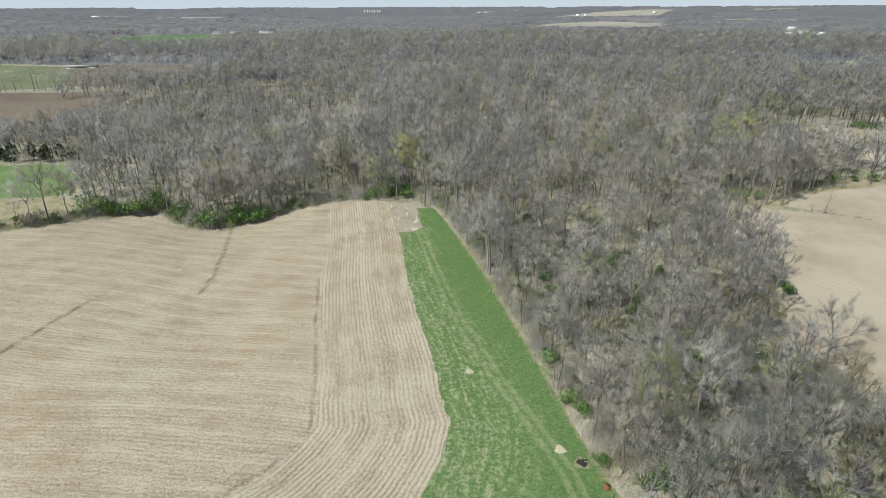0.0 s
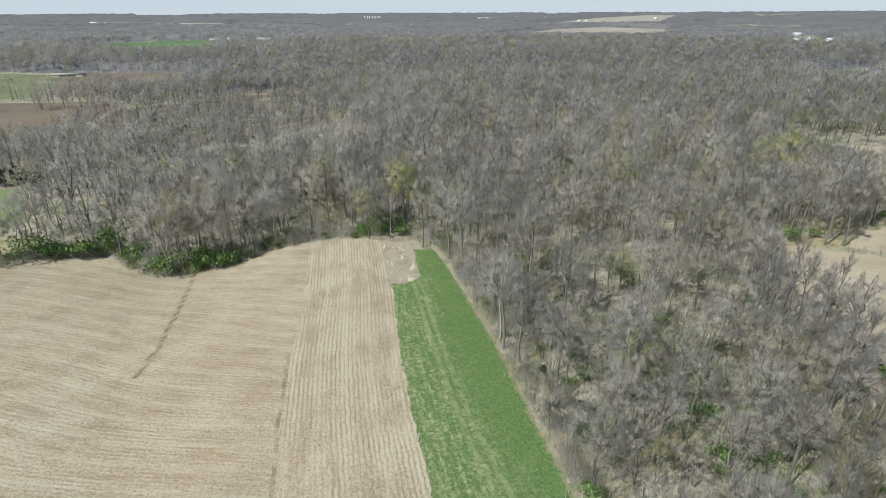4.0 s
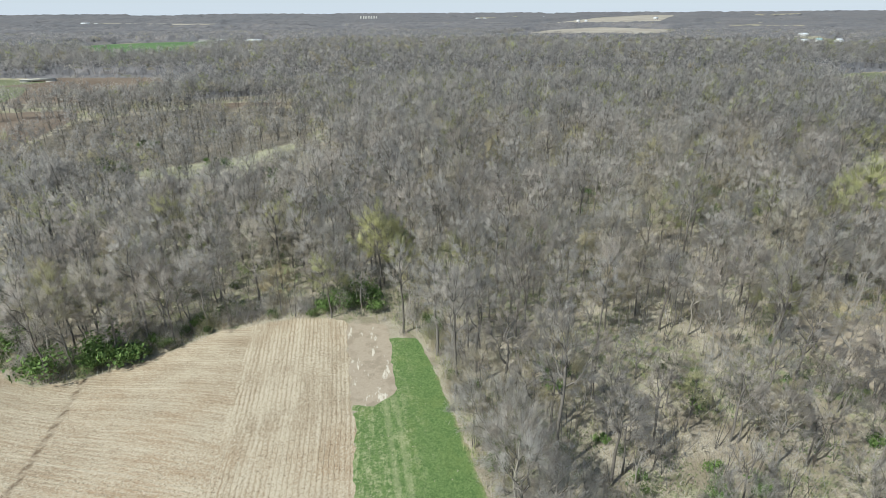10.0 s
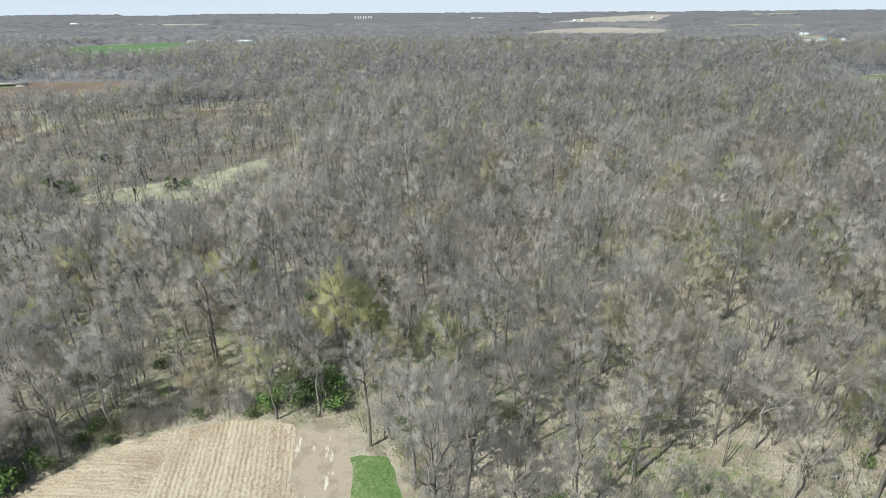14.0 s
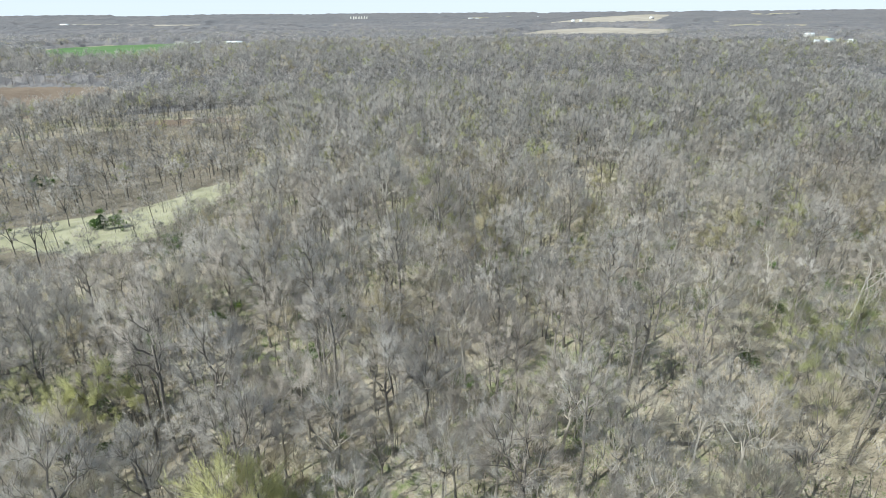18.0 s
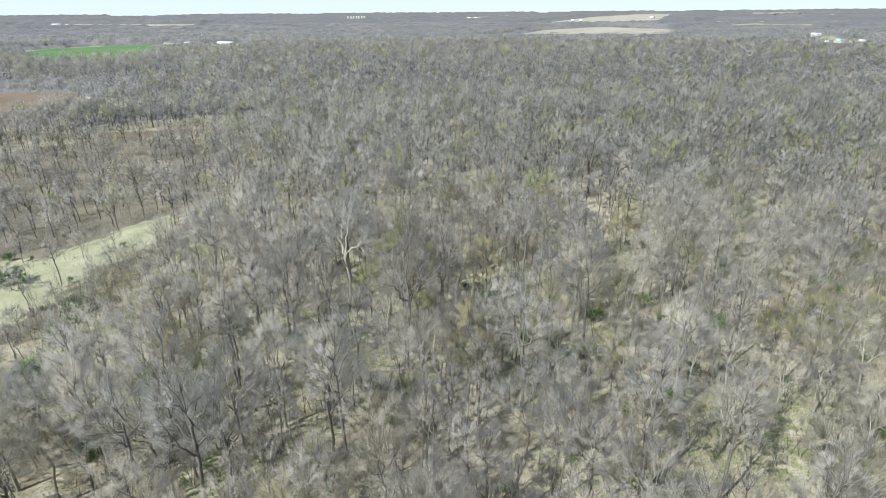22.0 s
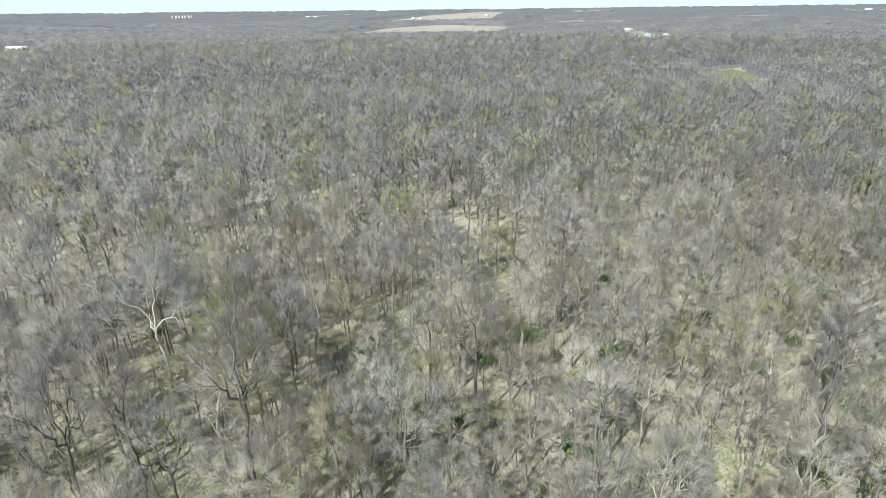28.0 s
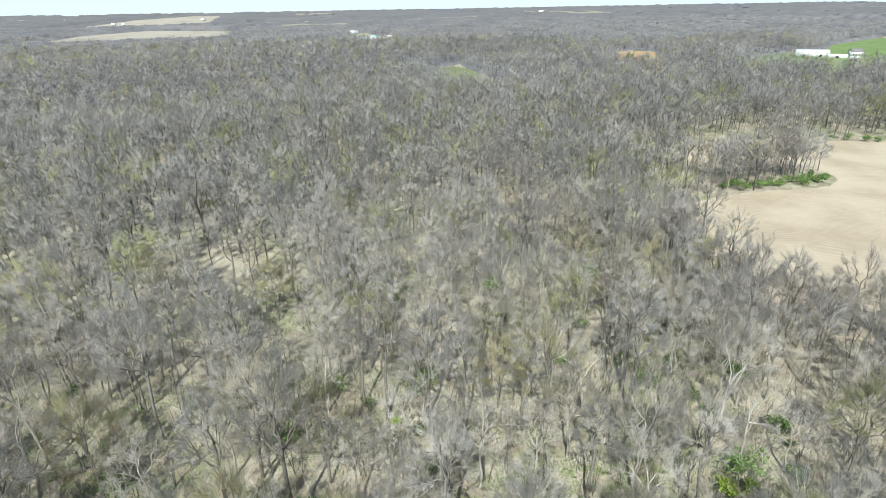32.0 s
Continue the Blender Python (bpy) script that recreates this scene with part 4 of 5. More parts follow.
def grove_meshes(count, side, step, kinds, wood, size):
    """Square groves of trees, to be set side by side."""
    out = []
    for i in range(count):
        n = int(round(side / step))
        gx, gy = np.meshgrid((np.arange(n) + 0.5) / n - 0.5, (np.arange(n) + 0.5) / n - 0.5)
        gx, gy = gx.ravel() + rng.uniform(-0.45, 0.45, n * n) / n, gy.ravel() + rng.uniform(-0.45, 0.45, n * n) / n
        keep = rng.uniform(0, 1, n * n) > 0.05
        gx, gy = gx[keep] * side, gy[keep] * side
        out.append(woods_mesh("grove", TWIG_STUFF, *join(gx, gy, np.zeros(gx.shape), kinds, tone_of(gx + 997 * i, gy) + 0.04, size, wood)))
    return out


def clear_square(x, y, side):
    """Whether wood fills the whole square."""
    o = np.array([-0.5, 0.0, 0.5]) * side
    gx, gy = np.meshgrid(x + o, y + o)
    gx, gy = gx.ravel(), gy.ravel()
    return not (np.isin(region_of(gx, gy), BLOCKED).any() or (inside(gx, gy, SCRUB) > 0).any() or (inside(gx, gy, BELT) > 0).any())


def set_groves(name, label, meshes, side, cells):
    """Sets groves on the squares of a grid; gives the squares that they cover."""
    root = tagged(new(name), label, "woodland", kind="stuff")
    done = set()
    for ix, iy in cells:
        x, y = (ix + 0.5) * side, (iy + 0.5) * side
        if not clear_square(x, y, side):
            continue
        ob = part("grove", meshes[rng.randint(len(meshes))], root)
        h = side * 0.4
        slope = [(ground_z(x + h, y) - ground_z(x - h, y)) / (2 * h), (ground_z(x, y + h) - ground_z(x, y - h)) / (2 * h)]
        lean = Vector((-slope[0], -slope[1], 1)).to_track_quat("Z", "Y").to_matrix().to_4x4()
        ob.matrix_basis = Matrix.Translation((x, y, ground_z(x, y) - 0.2)) @ lean @ pose(0, 0, 0, 0, 0, 90 * rng.randint(4))
        done.add((ix, iy))
    return done


def uncovered(xs, ys, side, done):
    return np.array([(int(math.floor(x / side)), int(math.floor(y / side))) not in done for x, y in zip(xs, ys)], bool)


def tone_of(xs, ys, odd=0.12):
    t = 0.30 + 0.07 * noisy(xs, ys, 0.02, 1.0) + rng.normal(0, 0.10, xs.shape)
    t = np.clip(t, 0.10, 0.70)
    u = rng.uniform(0, 1, xs.shape)
    t = np.where(u < odd, rng.uniform(0.80, 0.93, xs.shape), t)
    return np.where(u > 0.994, 0.985, t)


def box_out(xs, ys):
    return np.logical_not((xs > BOX[0]) & (xs < BOX[1]) & (ys > BOX[2]) & (ys < BOX[3]))


def kinds_of(seed, forms, **kw):
    """Simple trees as loose triangles, limbs first, and how many corners are limbs in all of them."""
    out, wood = [], []
    for i, (h, w) in enumerate(forms):
        v, f, tw = dome_tree(seed + i, h, w, plain=True, **kw)
        out.append(np.concatenate([v[f].reshape(-1, 3), tw]))
        wood.append(len(f) * 3)
    return out, min(wood)


def thinned(xs, ys):
    """Where trees stand: nearly all of them, but few in the open scrub round the glade."""
    scrub = inside(xs, ys, SCRUB) > 0
    return rng.uniform(0, 1, xs.shape) > np.where(inside(xs, ys, BELT) > 0, 0.9, np.where(scrub, 0.5, 0.05))


FORMS_FAR = ((20, 5.4), (18, 6.2), (22, 5.0), (16, 6.0), (19, 5.6), (17, 4.6), (21, 5.8), (15, 5.2))
SCRUB = [(-255, 330), (-190, 285), (-110, 262), (-84, 285), (-100, 335), (-120, 400), (-150, 470), (-165, 505), (-225, 495), (-270, 420)]
NEAR_SIDE, FAR_SIDE, NEAR_REACH = 25, 50, 450


def far_off(ix, iy):
    """How far a large square lies from the flight's middle."""
    return math.hypot((ix + 0.5) * FAR_SIDE - 5, (iy + 0.5) * FAR_SIDE - 190)


# wood beyond the near trees, in groves
fine, wood = kinds_of(300, FORMS_FAR, tips=48, limbs=6, base=0.34, twig_n=52, twig_len=0.62, twig_w=0.038, inner=0.55)
cells = [(ix, iy) for ix in range(-14, 20) for iy in range(1, 27)
         if far_off(ix // 2, iy // 2) < NEAR_REACH and box_out((ix + 0.5) * NEAR_SIDE, (iy + 0.5) * NEAR_SIDE) and in_view((ix + 0.5) * NEAR_SIDE, (iy + 0.5) * NEAR_SIDE)]
covered = set_groves("woodland", "dense leafless grey woodland", grove_meshes(7, NEAR_SIDE, 7.0, fine, wood, (0.7, 1.1)), NEAR_SIDE, cells)
plain_kinds, wood = kinds_of(300, FORMS_FAR, tips=34, limbs=5, base=0.3, twig_n=26, twig_len=0.65, twig_w=0.065, inner=0.5)
xs, ys = scatter(-340, 470, 30, 640, 7.0)
ok = np.array([far_off(int(x // FAR_SIDE), int(y // FAR_SIDE)) < NEAR_REACH for x, y in zip(xs, ys)], bool) & box_out(xs, ys) & in_view(xs, ys) & thinned(xs, ys) & uncovered(xs, ys, NEAR_SIDE, covered)
xa, ya = np.append(xs[ok], [p[0] for p in FILL]), np.append(ys[ok], [p[1] for p in FILL])
woods("woodland_edge", xa, ya, plain_kinds, TWIG_STUFF, "leafless grey trees along the edges of the fields", tone_of(xa, ya), (0.65, 1.05), wood)
CELL = 10.0


def cell_tree(ix, iy):
    """The one tree of a cell: its place and its character."""
    a = np.modf(np.abs(np.sin(ix * 12.9898 + iy * 78.233) * 43758.5453))[0]
    b = np.modf(np.abs(np.sin(ix * 39.425 + iy * 11.135) * 24634.6345))[0]
    c = np.modf(np.abs(np.sin(ix * 73.156 + iy * 52.235) * 13758.1453))[0]
    return (ix + 0.1 + 0.8 * a) * CELL, (iy + 0.1 + 0.8 * b) * CELL, c


def far_tone(c, x, y):
    t = np.clip(0.22 + 0.30 * np.modf(c * 17.0)[0] + 0.10 * noisy(x, y, 0.02, 1.0), 0.10, 0.70)
    return np.where(np.modf(c * 91.0)[0] < 0.12, 0.80 + 0.13 * c, t)


coarse, wood = kinds_of(400, FORMS_FAR, tips=30, limbs=4, base=0.34, twig_n=24, twig_len=0.75, twig_w=0.11, inner=0.55)
cells = [(ix, iy) for ix in range(-22, 23) for iy in range(0, 26) if NEAR_REACH <= far_off(ix, iy) < 1090 and in_view((ix + 0.5) * FAR_SIDE, (iy + 0.5) * FAR_SIDE)]
covered = set_groves("distant_woodland", "distant leafless grey woodland", grove_meshes(6, FAR_SIDE, 8.4, coarse, wood, (0.75, 1.15)), FAR_SIDE, cells)
fars = [far_tree(400 + i, 46, 5.8, 1.0, 0.33, height=17 + i % 3 * 1.5) for i in range(8)]
ix, iy = np.meshgrid(np.arange(-1060 // CELL, 1110 // CELL), np.arange(30 // CELL, 1290 // CELL))
xs, ys, cs = (q.ravel() for q in cell_tree(ix, iy))
ok = np.array([NEAR_REACH <= far_off(int(x // FAR_SIDE), int(y // FAR_SIDE)) < 1090 for x, y in zip(xs, ys)], bool) & in_view(xs, ys) & ~np.isin(region_of(xs, ys), BLOCKED) & uncovered(xs, ys, FAR_SIDE, covered)
woods("distant_woodland_edge", xs[ok], ys[ok], fars, TWIG_STUFF, "distant leafless grey trees along far fields", far_tone(cs, xs, ys)[ok], (0.75, 1.1), 6)
fars = [far_tree(440 + i, 14, 6.0, 1.7, 0.65, base=0.35, height=17 + i % 3) for i in range(8)]
xs, ys = scatter(-2100, 2100, 30, 2200, 13.0)
r = np.hypot(xs - 5, ys - 190)
ok = (r >= 1060) & (r < 1800) & in_view(xs, ys) & (rng.uniform(0, 1, xs.shape) > 0.25)
woods("far_woods", xs[ok], ys[ok], fars, TWIG_STUFF, "far grey woods", tone_of(xs[ok], ys[ok]), (0.8, 1.15), 6)


def canopy_sheet():
    """Treetops towards the horizon: one bumpy canopy in haze-tinted colour, open over the far fields."""
    rr = 440 * 1.0097 ** np.arange(0, 248)
    aa = np.radians(np.arange(-54, 92, 0.28))
    R, A = np.meshgrid(rr, aa)
    rs = np.random.RandomState(5)
    X, Y = 5 + np.sin(A) * R, 190 + np.cos(A) * R
    X, Y = X + rs.uniform(-0.0015, 0.0015, X.shape) * R, Y + rs.uniform(-0.003, 0.003, X.shape) * R
    patch = noisy(X, Y * 0.6, 0.0032, 5.0) + 0.6 * noisy(X, Y, 0.011, 2.0)
    best, char = np.full(X.shape, 1e9), np.zeros(X.shape)
    for ox in (-1, 0, 1):
        for oy in (-1, 0, 1):
            tx, ty, c = cell_tree(np.floor(X / CELL) + ox, np.floor(Y / CELL) + oy)
            d = np.hypot(X - tx, Y - ty)
            char = np.where(d < best, c, char)
            best = np.minimum(best, d)
    dome = np.sqrt(np.clip(1 - (best / 6.8) ** 2, 0, 1))
    top = 4.5 + 7.0 * dome + 3.0 * (char - 0.5) + rs.uniform(-0.8, 0.8, X.shape)
    top = np.where(R > 1050, top + np.clip((R - 1050) / 300, 0, 1) * (2.5 + rs.uniform(-1.5, 1.5, X.shape)), top)
    # nearer in, sunk below the crowns: an added dark backing for the gaps
    top = top * np.where(R < 1050, 0.6 * np.clip((R - 440) / 200, 0, 1), 1.0)
    tone = np.where(R < 2600, far_tone(char, X, Y), 0.3)
    reg = region_of(X.ravel(), Y.ravel()).reshape(X.shape)
    open_land = ((patch < -1.15) & (R > 2200)) | (reg >= 0) | ((X < -290) & (Y < 650))
    rim = np.zeros(open_land.shape, bool)
    for oy in range(-4, 5):
        for ox in range(-2, 3):
            rim |= np.roll(np.roll(open_land, oy, 0), ox, 1)
    top = np.where(rim, top * rs.uniform(0.15, 0.5, X.shape), top)
    Z = terrain(X, Y) + np.where(open_land, -0.6, top)
    ny, nx = X.shape
    idx = np.arange(ny * nx).reshape(ny, nx)
    a, b, c, d = idx[:-1, :-1].ravel(), idx[:-1, 1:].ravel(), idx[1:, 1:].ravel(), idx[1:, :-1].ravel()
    faces = np.concatenate([np.stack([a, b, c], 1), np.stack([a, c, d], 1)])
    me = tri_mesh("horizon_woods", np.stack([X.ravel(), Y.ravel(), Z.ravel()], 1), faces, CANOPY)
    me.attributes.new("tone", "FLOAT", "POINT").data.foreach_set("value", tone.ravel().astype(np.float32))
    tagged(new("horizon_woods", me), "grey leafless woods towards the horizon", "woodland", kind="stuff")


canopy_sheet()


# ---- shrubs and undergrowth ----
def leaf_blob(seed, height, width, count, leaf):
    """Leaf clumps spread over a few lobes, uneven in outline."""
    r = np.random.RandomState(seed)
    lobes = [(r.uniform(-0.5, 0.5) * width, r.uniform(-0.5, 0.5) * width, height * r.uniform(0.35, 0.7), r.uniform(0.3, 0.55) * width) for i in range(6)]
    out = []
    for i in range(count):
        lx, ly, lz, lr = lobes[r.randint(len(lobes))]
        d = r.normal(0, 1, 3)
        d /= np.linalg.norm(d)
        p = np.array([lx, ly, lz]) + d * lr * r.uniform(0.45, 1.08) * np.array([1, 1, height / width * 0.75])
        p[2] = max(p[2], 0.1)
        n = d + r.normal(0, 0.6, 3)
        u, v = frame_of(n)
        a = r.uniform(0, 6.283)
        e1, e2 = u * math.cos(a) + v * math.sin(a), v * math.cos(a) - u * math.sin(a)
        s = leaf * r.uniform(0.6, 1.4)
        out += [p - e1 * s, p + e2 * s * 0.6, p + e1 * s]
        out += [p - e1 * s, p + e1 * s, p - e2 * s * 0.6]
    return np.array(out)


def stems(seed, height, width, count, r0=0.03):
    r = np.random.RandomState(seed)
    vs, fs = [], []
    for i in range(count):
        a = r.uniform(0, 6.283)
        tip = np.array([math.cos(a) * width * r.uniform(0.2, 0.9), math.sin(a) * width * r.uniform(0.2, 0.9), height * r.uniform(0.6, 1.0)])
        mid = tip * np.array([0.35, 0.35, 0.55])
        v, f = tube([np.array([0.1 * math.cos(a), 0.1 * math.sin(a), -0.1]), mid, tip], [r0, r0 * 0.7, r0 * 0.25], 3)
        o = len(vs)
        vs += v
        fs += [(x + o, y + o, z + o) for x, y, z in f]
    return np.array(vs), np.array(fs)


def shrub_kind(name, seed, height, width, count, leaf, mat, label, category="shrub", group=""):
    root = new(name)
    tagged(root, label, category, group)
    v, f = stems(seed, height, width * 0.7, 9)
    part("branchwork", tri_mesh("branchwork", v, f, BARK_MID), root)
    tv = leaf_blob(seed + 1, height, width, count, leaf)
    part("foliage", tri_mesh("foliage", tv, soup(tv), mat), root)
    return root


GREEN = [shrub_kind("green_shrub", 500 + i, h, w, 620, 0.165, LEAF, "bright green leafy shrub at the wood's edge", group="green shrubs") for i, (h, w) in enumerate(((3.0, 2.6), (2.2, 2.4), (3.8, 2.8)))]
DULL = [shrub_kind("honeysuckle_shrub", 520 + i, h, w, 430, 0.15, LEAF_DULL, "half-leafed dull green shrub under the trees", group="half-leafed shrubs") for i, (h, w) in enumerate(((3.2, 2.4), (2.4, 2.0)))]
LIME = [shrub_kind("lime_shrub", 540, 2.6, 2.2, 380, 0.20, LEAF_LIME, "vivid lime-green shrub on the wood's floor", group="lime shrubs")]
GREEN_AT = ((-80.5, 153.5), (-75, 155), (-85.2, 148.6), (-39, 173), (-33, 174.5), (-36, 175.5), (-106, 159), (-112, 153.6), (-108, 162), (-118, 152), (1.6, 135), (6, 154), (66.5, 113),
            (65, 118), (81, 179), (87.5, 180), (117, 199), (122, 201), (138, 206), (132, 205), (145, 208), (142, 330), (204, 297), (212, 292), (219.5, 290), (226, 291), (302, 309),
            (305, 303), (308, 299), (197, 300), (-38, 172.6), (-28.5, 173), (-79, 157), (-72.6, 156), (7, 150), (87, 252.6), (72, 236.8), (26, 110), (23, 120), (-45.5, 249),
            (-60.7, 242.6), (75.4, 302), (-66, 213), (30.8, 261), (-122, 150), (-97, 156), (298, 315), (190, 303), (23, 56), (29.6, 61), (36, 91), (12, 82.6), (14, 72), (27, 108), (32, 99), (32, 129), (26, 127), (29, 151), (47, 152), (-36.6, 219), (-28, 216), (-7, 222), (-0.7, 291), (56, 310), (21, 286), (-2, 270), (82, 262), (-67, 218), (-69, 224), (-68, 231), (-58, 246), (-59, 257), (-92, 284), (75, 251), (67, 242), (80, 243), (-39.2, 178.4), (-33.3, 179.8), (-30.0, 177.1), (-6.9, 185.9), (-67.4, 202.9), (-232.9, 387.5), (-69.9, 226.0), (45.4, 284.6), (98.8, 293.0), (77.4, 300.4), (73.4, 260.7), (-15.4, 310.3), (-1.2, 342.2), (31.7, 291.2), (67.1, 274.1), (-41.9, 370.4), (104.1, 273.6), (6.2, 275.5), (-35.6, 228.1), (-83.9, 262.2), (-141.5, 321.4), (28.3, 262.1), (17.2, 270.8), (-33.2, 285.5), (-2.4, 318.1))
for i, (x, y) in enumerate(GREEN_AT):
    plant(GREEN[i % 3], x, y, i * 1.3, (0.85 + 0.4 * ((i * 7) % 10) / 10) * (1.9 if x < -60 and y < 170 else 1.3 if x < -20 and y < 190 else 1.0))
for i, (x, y) in enumerate(((45, 283.7), (62.3, 242.2), (65, 240), (36, 279), (-57, 246), (58, 205))):
    plant(LIME[0], x, y, i * 2.1, (1.0, 0.9, 0.7, 0.6, 0.8, 0.7)[i])
xs, ys = scatter(-100, 100, 48, 330, 16.0)
for x, y in zip(xs, ys):
    if rng.uniform() < 0.6:
        plant(DULL[rng.randint(2)], x, y, rng.uniform(0, 6), rng.uniform(0.6, 1.25))


xs, ys = scatter(13, 56, 50, 140, 5.5)
for x, y in zip(xs, ys):
    if rng.uniform() < 0.42:
        plant((DULL[0], GREEN[0], GREEN[1])[rng.randint(3)], x, y, rng.uniform(0, 6), rng.uniform(0.55, 1.15))


def along(line, step, inset, wide):
    """Places beside a line, inset metres to its right."""
    out = []
    for (ax, ay), (bx, by) in zip(line[:-1], line[1:]):
        n = max(1, int(math.hypot(bx - ax, by - ay) / step))
        ux, uy = (bx - ax) / math.hypot(bx - ax, by - ay), (by - ay) / math.hypot(bx - ax, by - ay)
        for i in range(n):
            o = inset + rng.uniform(0, wide)
            out.append((ax + (bx - ax) * (i + rng.uniform()) / n + uy * o, ay + (by - ay) * (i + rng.uniform()) / n - ux * o))
    return out


def brush(name, xs, ys, count, height, label, tones):
    """Dry stalks, canes and seedlings."""
    vs, ts = [], []
    for x, y, tone in zip(xs, ys, tones):
        z = ground_z(x, y)
        for i in range(count):
            p = np.array([x + rng.normal(0, 0.7), y + rng.normal(0, 0.7), z - 0.05])
            d = np.array([rng.normal(0, 0.45), rng.normal(0, 0.45), 1.0]) * height * rng.uniform(0.4, 1.2)
            a = rng.uniform(0, 6.283)
            w = np.array([math.cos(a), math.sin(a), 0]) * rng.uniform(0.025, 0.07)
            vs += [p - w, p + w, p + d]
            ts += [tone] * 3
    v = np.array(vs, np.float32)
    me = tri_mesh(name, v, soup(v), TWIG_STUFF)
    me.attributes.new("tone", "FLOAT", "POINT").data.foreach_set("value", np.array(ts, np.float32))
    return tagged(new(name, me), label, "undergrowth", kind="stuff")


def clump(seed, height, wide, count, length, width):
    """A low rounded bush of bare twigs, as loose triangles."""
    r = np.random.RandomState(seed)
    p = r.normal(0, 1, (count, 3))
    p[:, 2] = np.abs(p[:, 2])
    p *= (r.uniform(0.35, 1.0, (count, 1)) / np.linalg.norm(p, axis=1)[:, None]) * np.array([wide, wide, height])
    d = p / np.array([wide, wide, height]) * 0.7 + np.array([0, 0, 0.8]) + r.normal(0, 0.35, (count, 3))
    d *= length * r.uniform(0.5, 1.2, (count, 1)) / np.linalg.norm(d, axis=1)[:, None]
    w = np.cross(d, r.normal(0, 1, d.shape))
    w *= width * r.uniform(0.6, 1.3, (count, 1)) / np.maximum(np.linalg.norm(w, axis=1), 1e-6)[:, None]
    return np.stack([p - w, p + w, p + d], 1).reshape(-1, 3)


def bush_kind(name, seed, height, wide, mat, label, group):
    root = tagged(new(name), label, "shrub", group)
    v, f = stems(seed, height, wide * 0.8, 8)
    part("branchwork", tri_mesh("branchwork", v, f, BARK_MID), root)
    tv, out = crown_normals(clump(seed, height, wide, 1500, 0.75, 0.012), seed)
    part("crown", tri_mesh("crown", tv, soup(tv), mat, out), root)
    return root


BARE = [bush_kind("bare_shrub", 560 + i, h, w, TWIG_GREY if i != 1 else TWIG_BUD, "leafless twiggy grey-tan shrub under the trees", "bare shrubs") for i, (h, w) in enumerate(((3.6, 2.6), (2.8, 2.4), (4.6, 2.6)))]
for x, y in along(BACK[:15], 1.7, 1.5, 7.0) + along(WOOD_RIM[:9][::-1], 2.2, 1.0, 5.0):
    plant(BARE[rng.randint(3)], x, y, rng.uniform(0, 6.28), rng.uniform(0.7, 1.15))
low = [clump(570 + i, h, w, 44, 0.6, 0.05) for i, (h, w) in enumerate(((2.6, 2.2), (3.4, 2.4), (1.8, 2.4), (4.2, 2.2)))]
xs, ys = scatter(-130, 135, 46, 345, 3.5)
xb, yb = scatter(-270, -84, 262, 500, 3.4)
far_side = inside(xb, yb, SCRUB) > 0
xs, ys = np.append(xs, xb[far_side]), np.append(ys, yb[far_side])
keep = noisy(xs, ys, 0.07, 5.0) > -0.9
xs, ys = xs[keep], ys[keep]
tones = np.where(rng.uniform(0, 1, xs.shape) < 0.25, rng.uniform(0.82, 0.92, xs.shape), rng.uniform(0.52, 0.76, xs.shape))
tones = np.where(inside(xs, ys, SCRUB) > 0, tones - 0.3, tones)
woods("bare_brush", xs, ys, low, TWIG_STUFF, "bare twiggy brush covering the wood's floor", tones, (0.6, 1.1))
xs, ys = scatter(-130, 130, 46, 335, 2.6)
keep = noisy(xs, ys, 0.11, 2.0) > -0.75
xs, ys = xs[keep], ys[keep]
tones = np.where(rng.uniform(0, 1, xs.shape) < 0.3, rng.uniform(0.84, 0.95, xs.shape), rng.uniform(0.1, 0.76, xs.shape))
tones = np.where((xs < -12) & (ys > 185) & (rng.uniform(0, 1, xs.shape) < 0.5), rng.uniform(0.0, 0.15, xs.shape), tones)
brush("undergrowth", xs, ys, 12, 2.0, "dry brush, canes and seedlings on the wood's floor", tones)


n = 12000
xs, ys = rng.uniform(-110, 100, n), rng.uniform(50, 330, n)
keep = ~np.isin(region_of(xs, ys), BLOCKED) & (noisy(xs, ys, 0.06, 4.0) + 0.7 * noisy(xs, ys, 0.17, 6.0) > 0.05)
vs = []
for x, y in zip(xs[keep], ys[keep]):
    z, h = ground_z(x, y), rng.uniform(0.5, 2.4)
    for i in range(16):
        p = np.array([x + rng.normal(0, 0.8), y + rng.normal(0, 0.8), z + rng.uniform(0.05, 1.0) * h])
        a, b = rng.uniform(0, 6.283), rng.uniform(0, 6.283)
        e, w = np.array([math.cos(a), math.sin(a), rng.normal(0, 0.5)]) * 0.2, np.array([math.cos(b), math.sin(b), rng.normal(0, 0.5)]) * 0.14
        vs += [p - e, p + w, p + e]
v = np.array(vs, np.float32)
tagged(new("green_undergrowth", tri_mesh("green_undergrowth", v, soup(v), LEAF_DULL)), "dull green seedlings and low leaves on the wood's floor", "undergrowth", kind="stuff")


RIM_RIGHT = WOOD_RIM[:-1]
places = along(RIM_RIGHT[::-1], 0.55, 0.2, 4.5) + along(BACK, 0.35, 0.4, 6.0)
places = np.array(places)
tones = np.where(rng.uniform(0, 1, len(places)) < 0.45, rng.uniform(0.84, 0.95, len(places)), rng.uniform(0.25, 0.72, len(places)))
brush("edge_brush", places[:, 0], places[:, 1], 14, 1.5, "dry brambles and weeds along the wood's edge", tones)
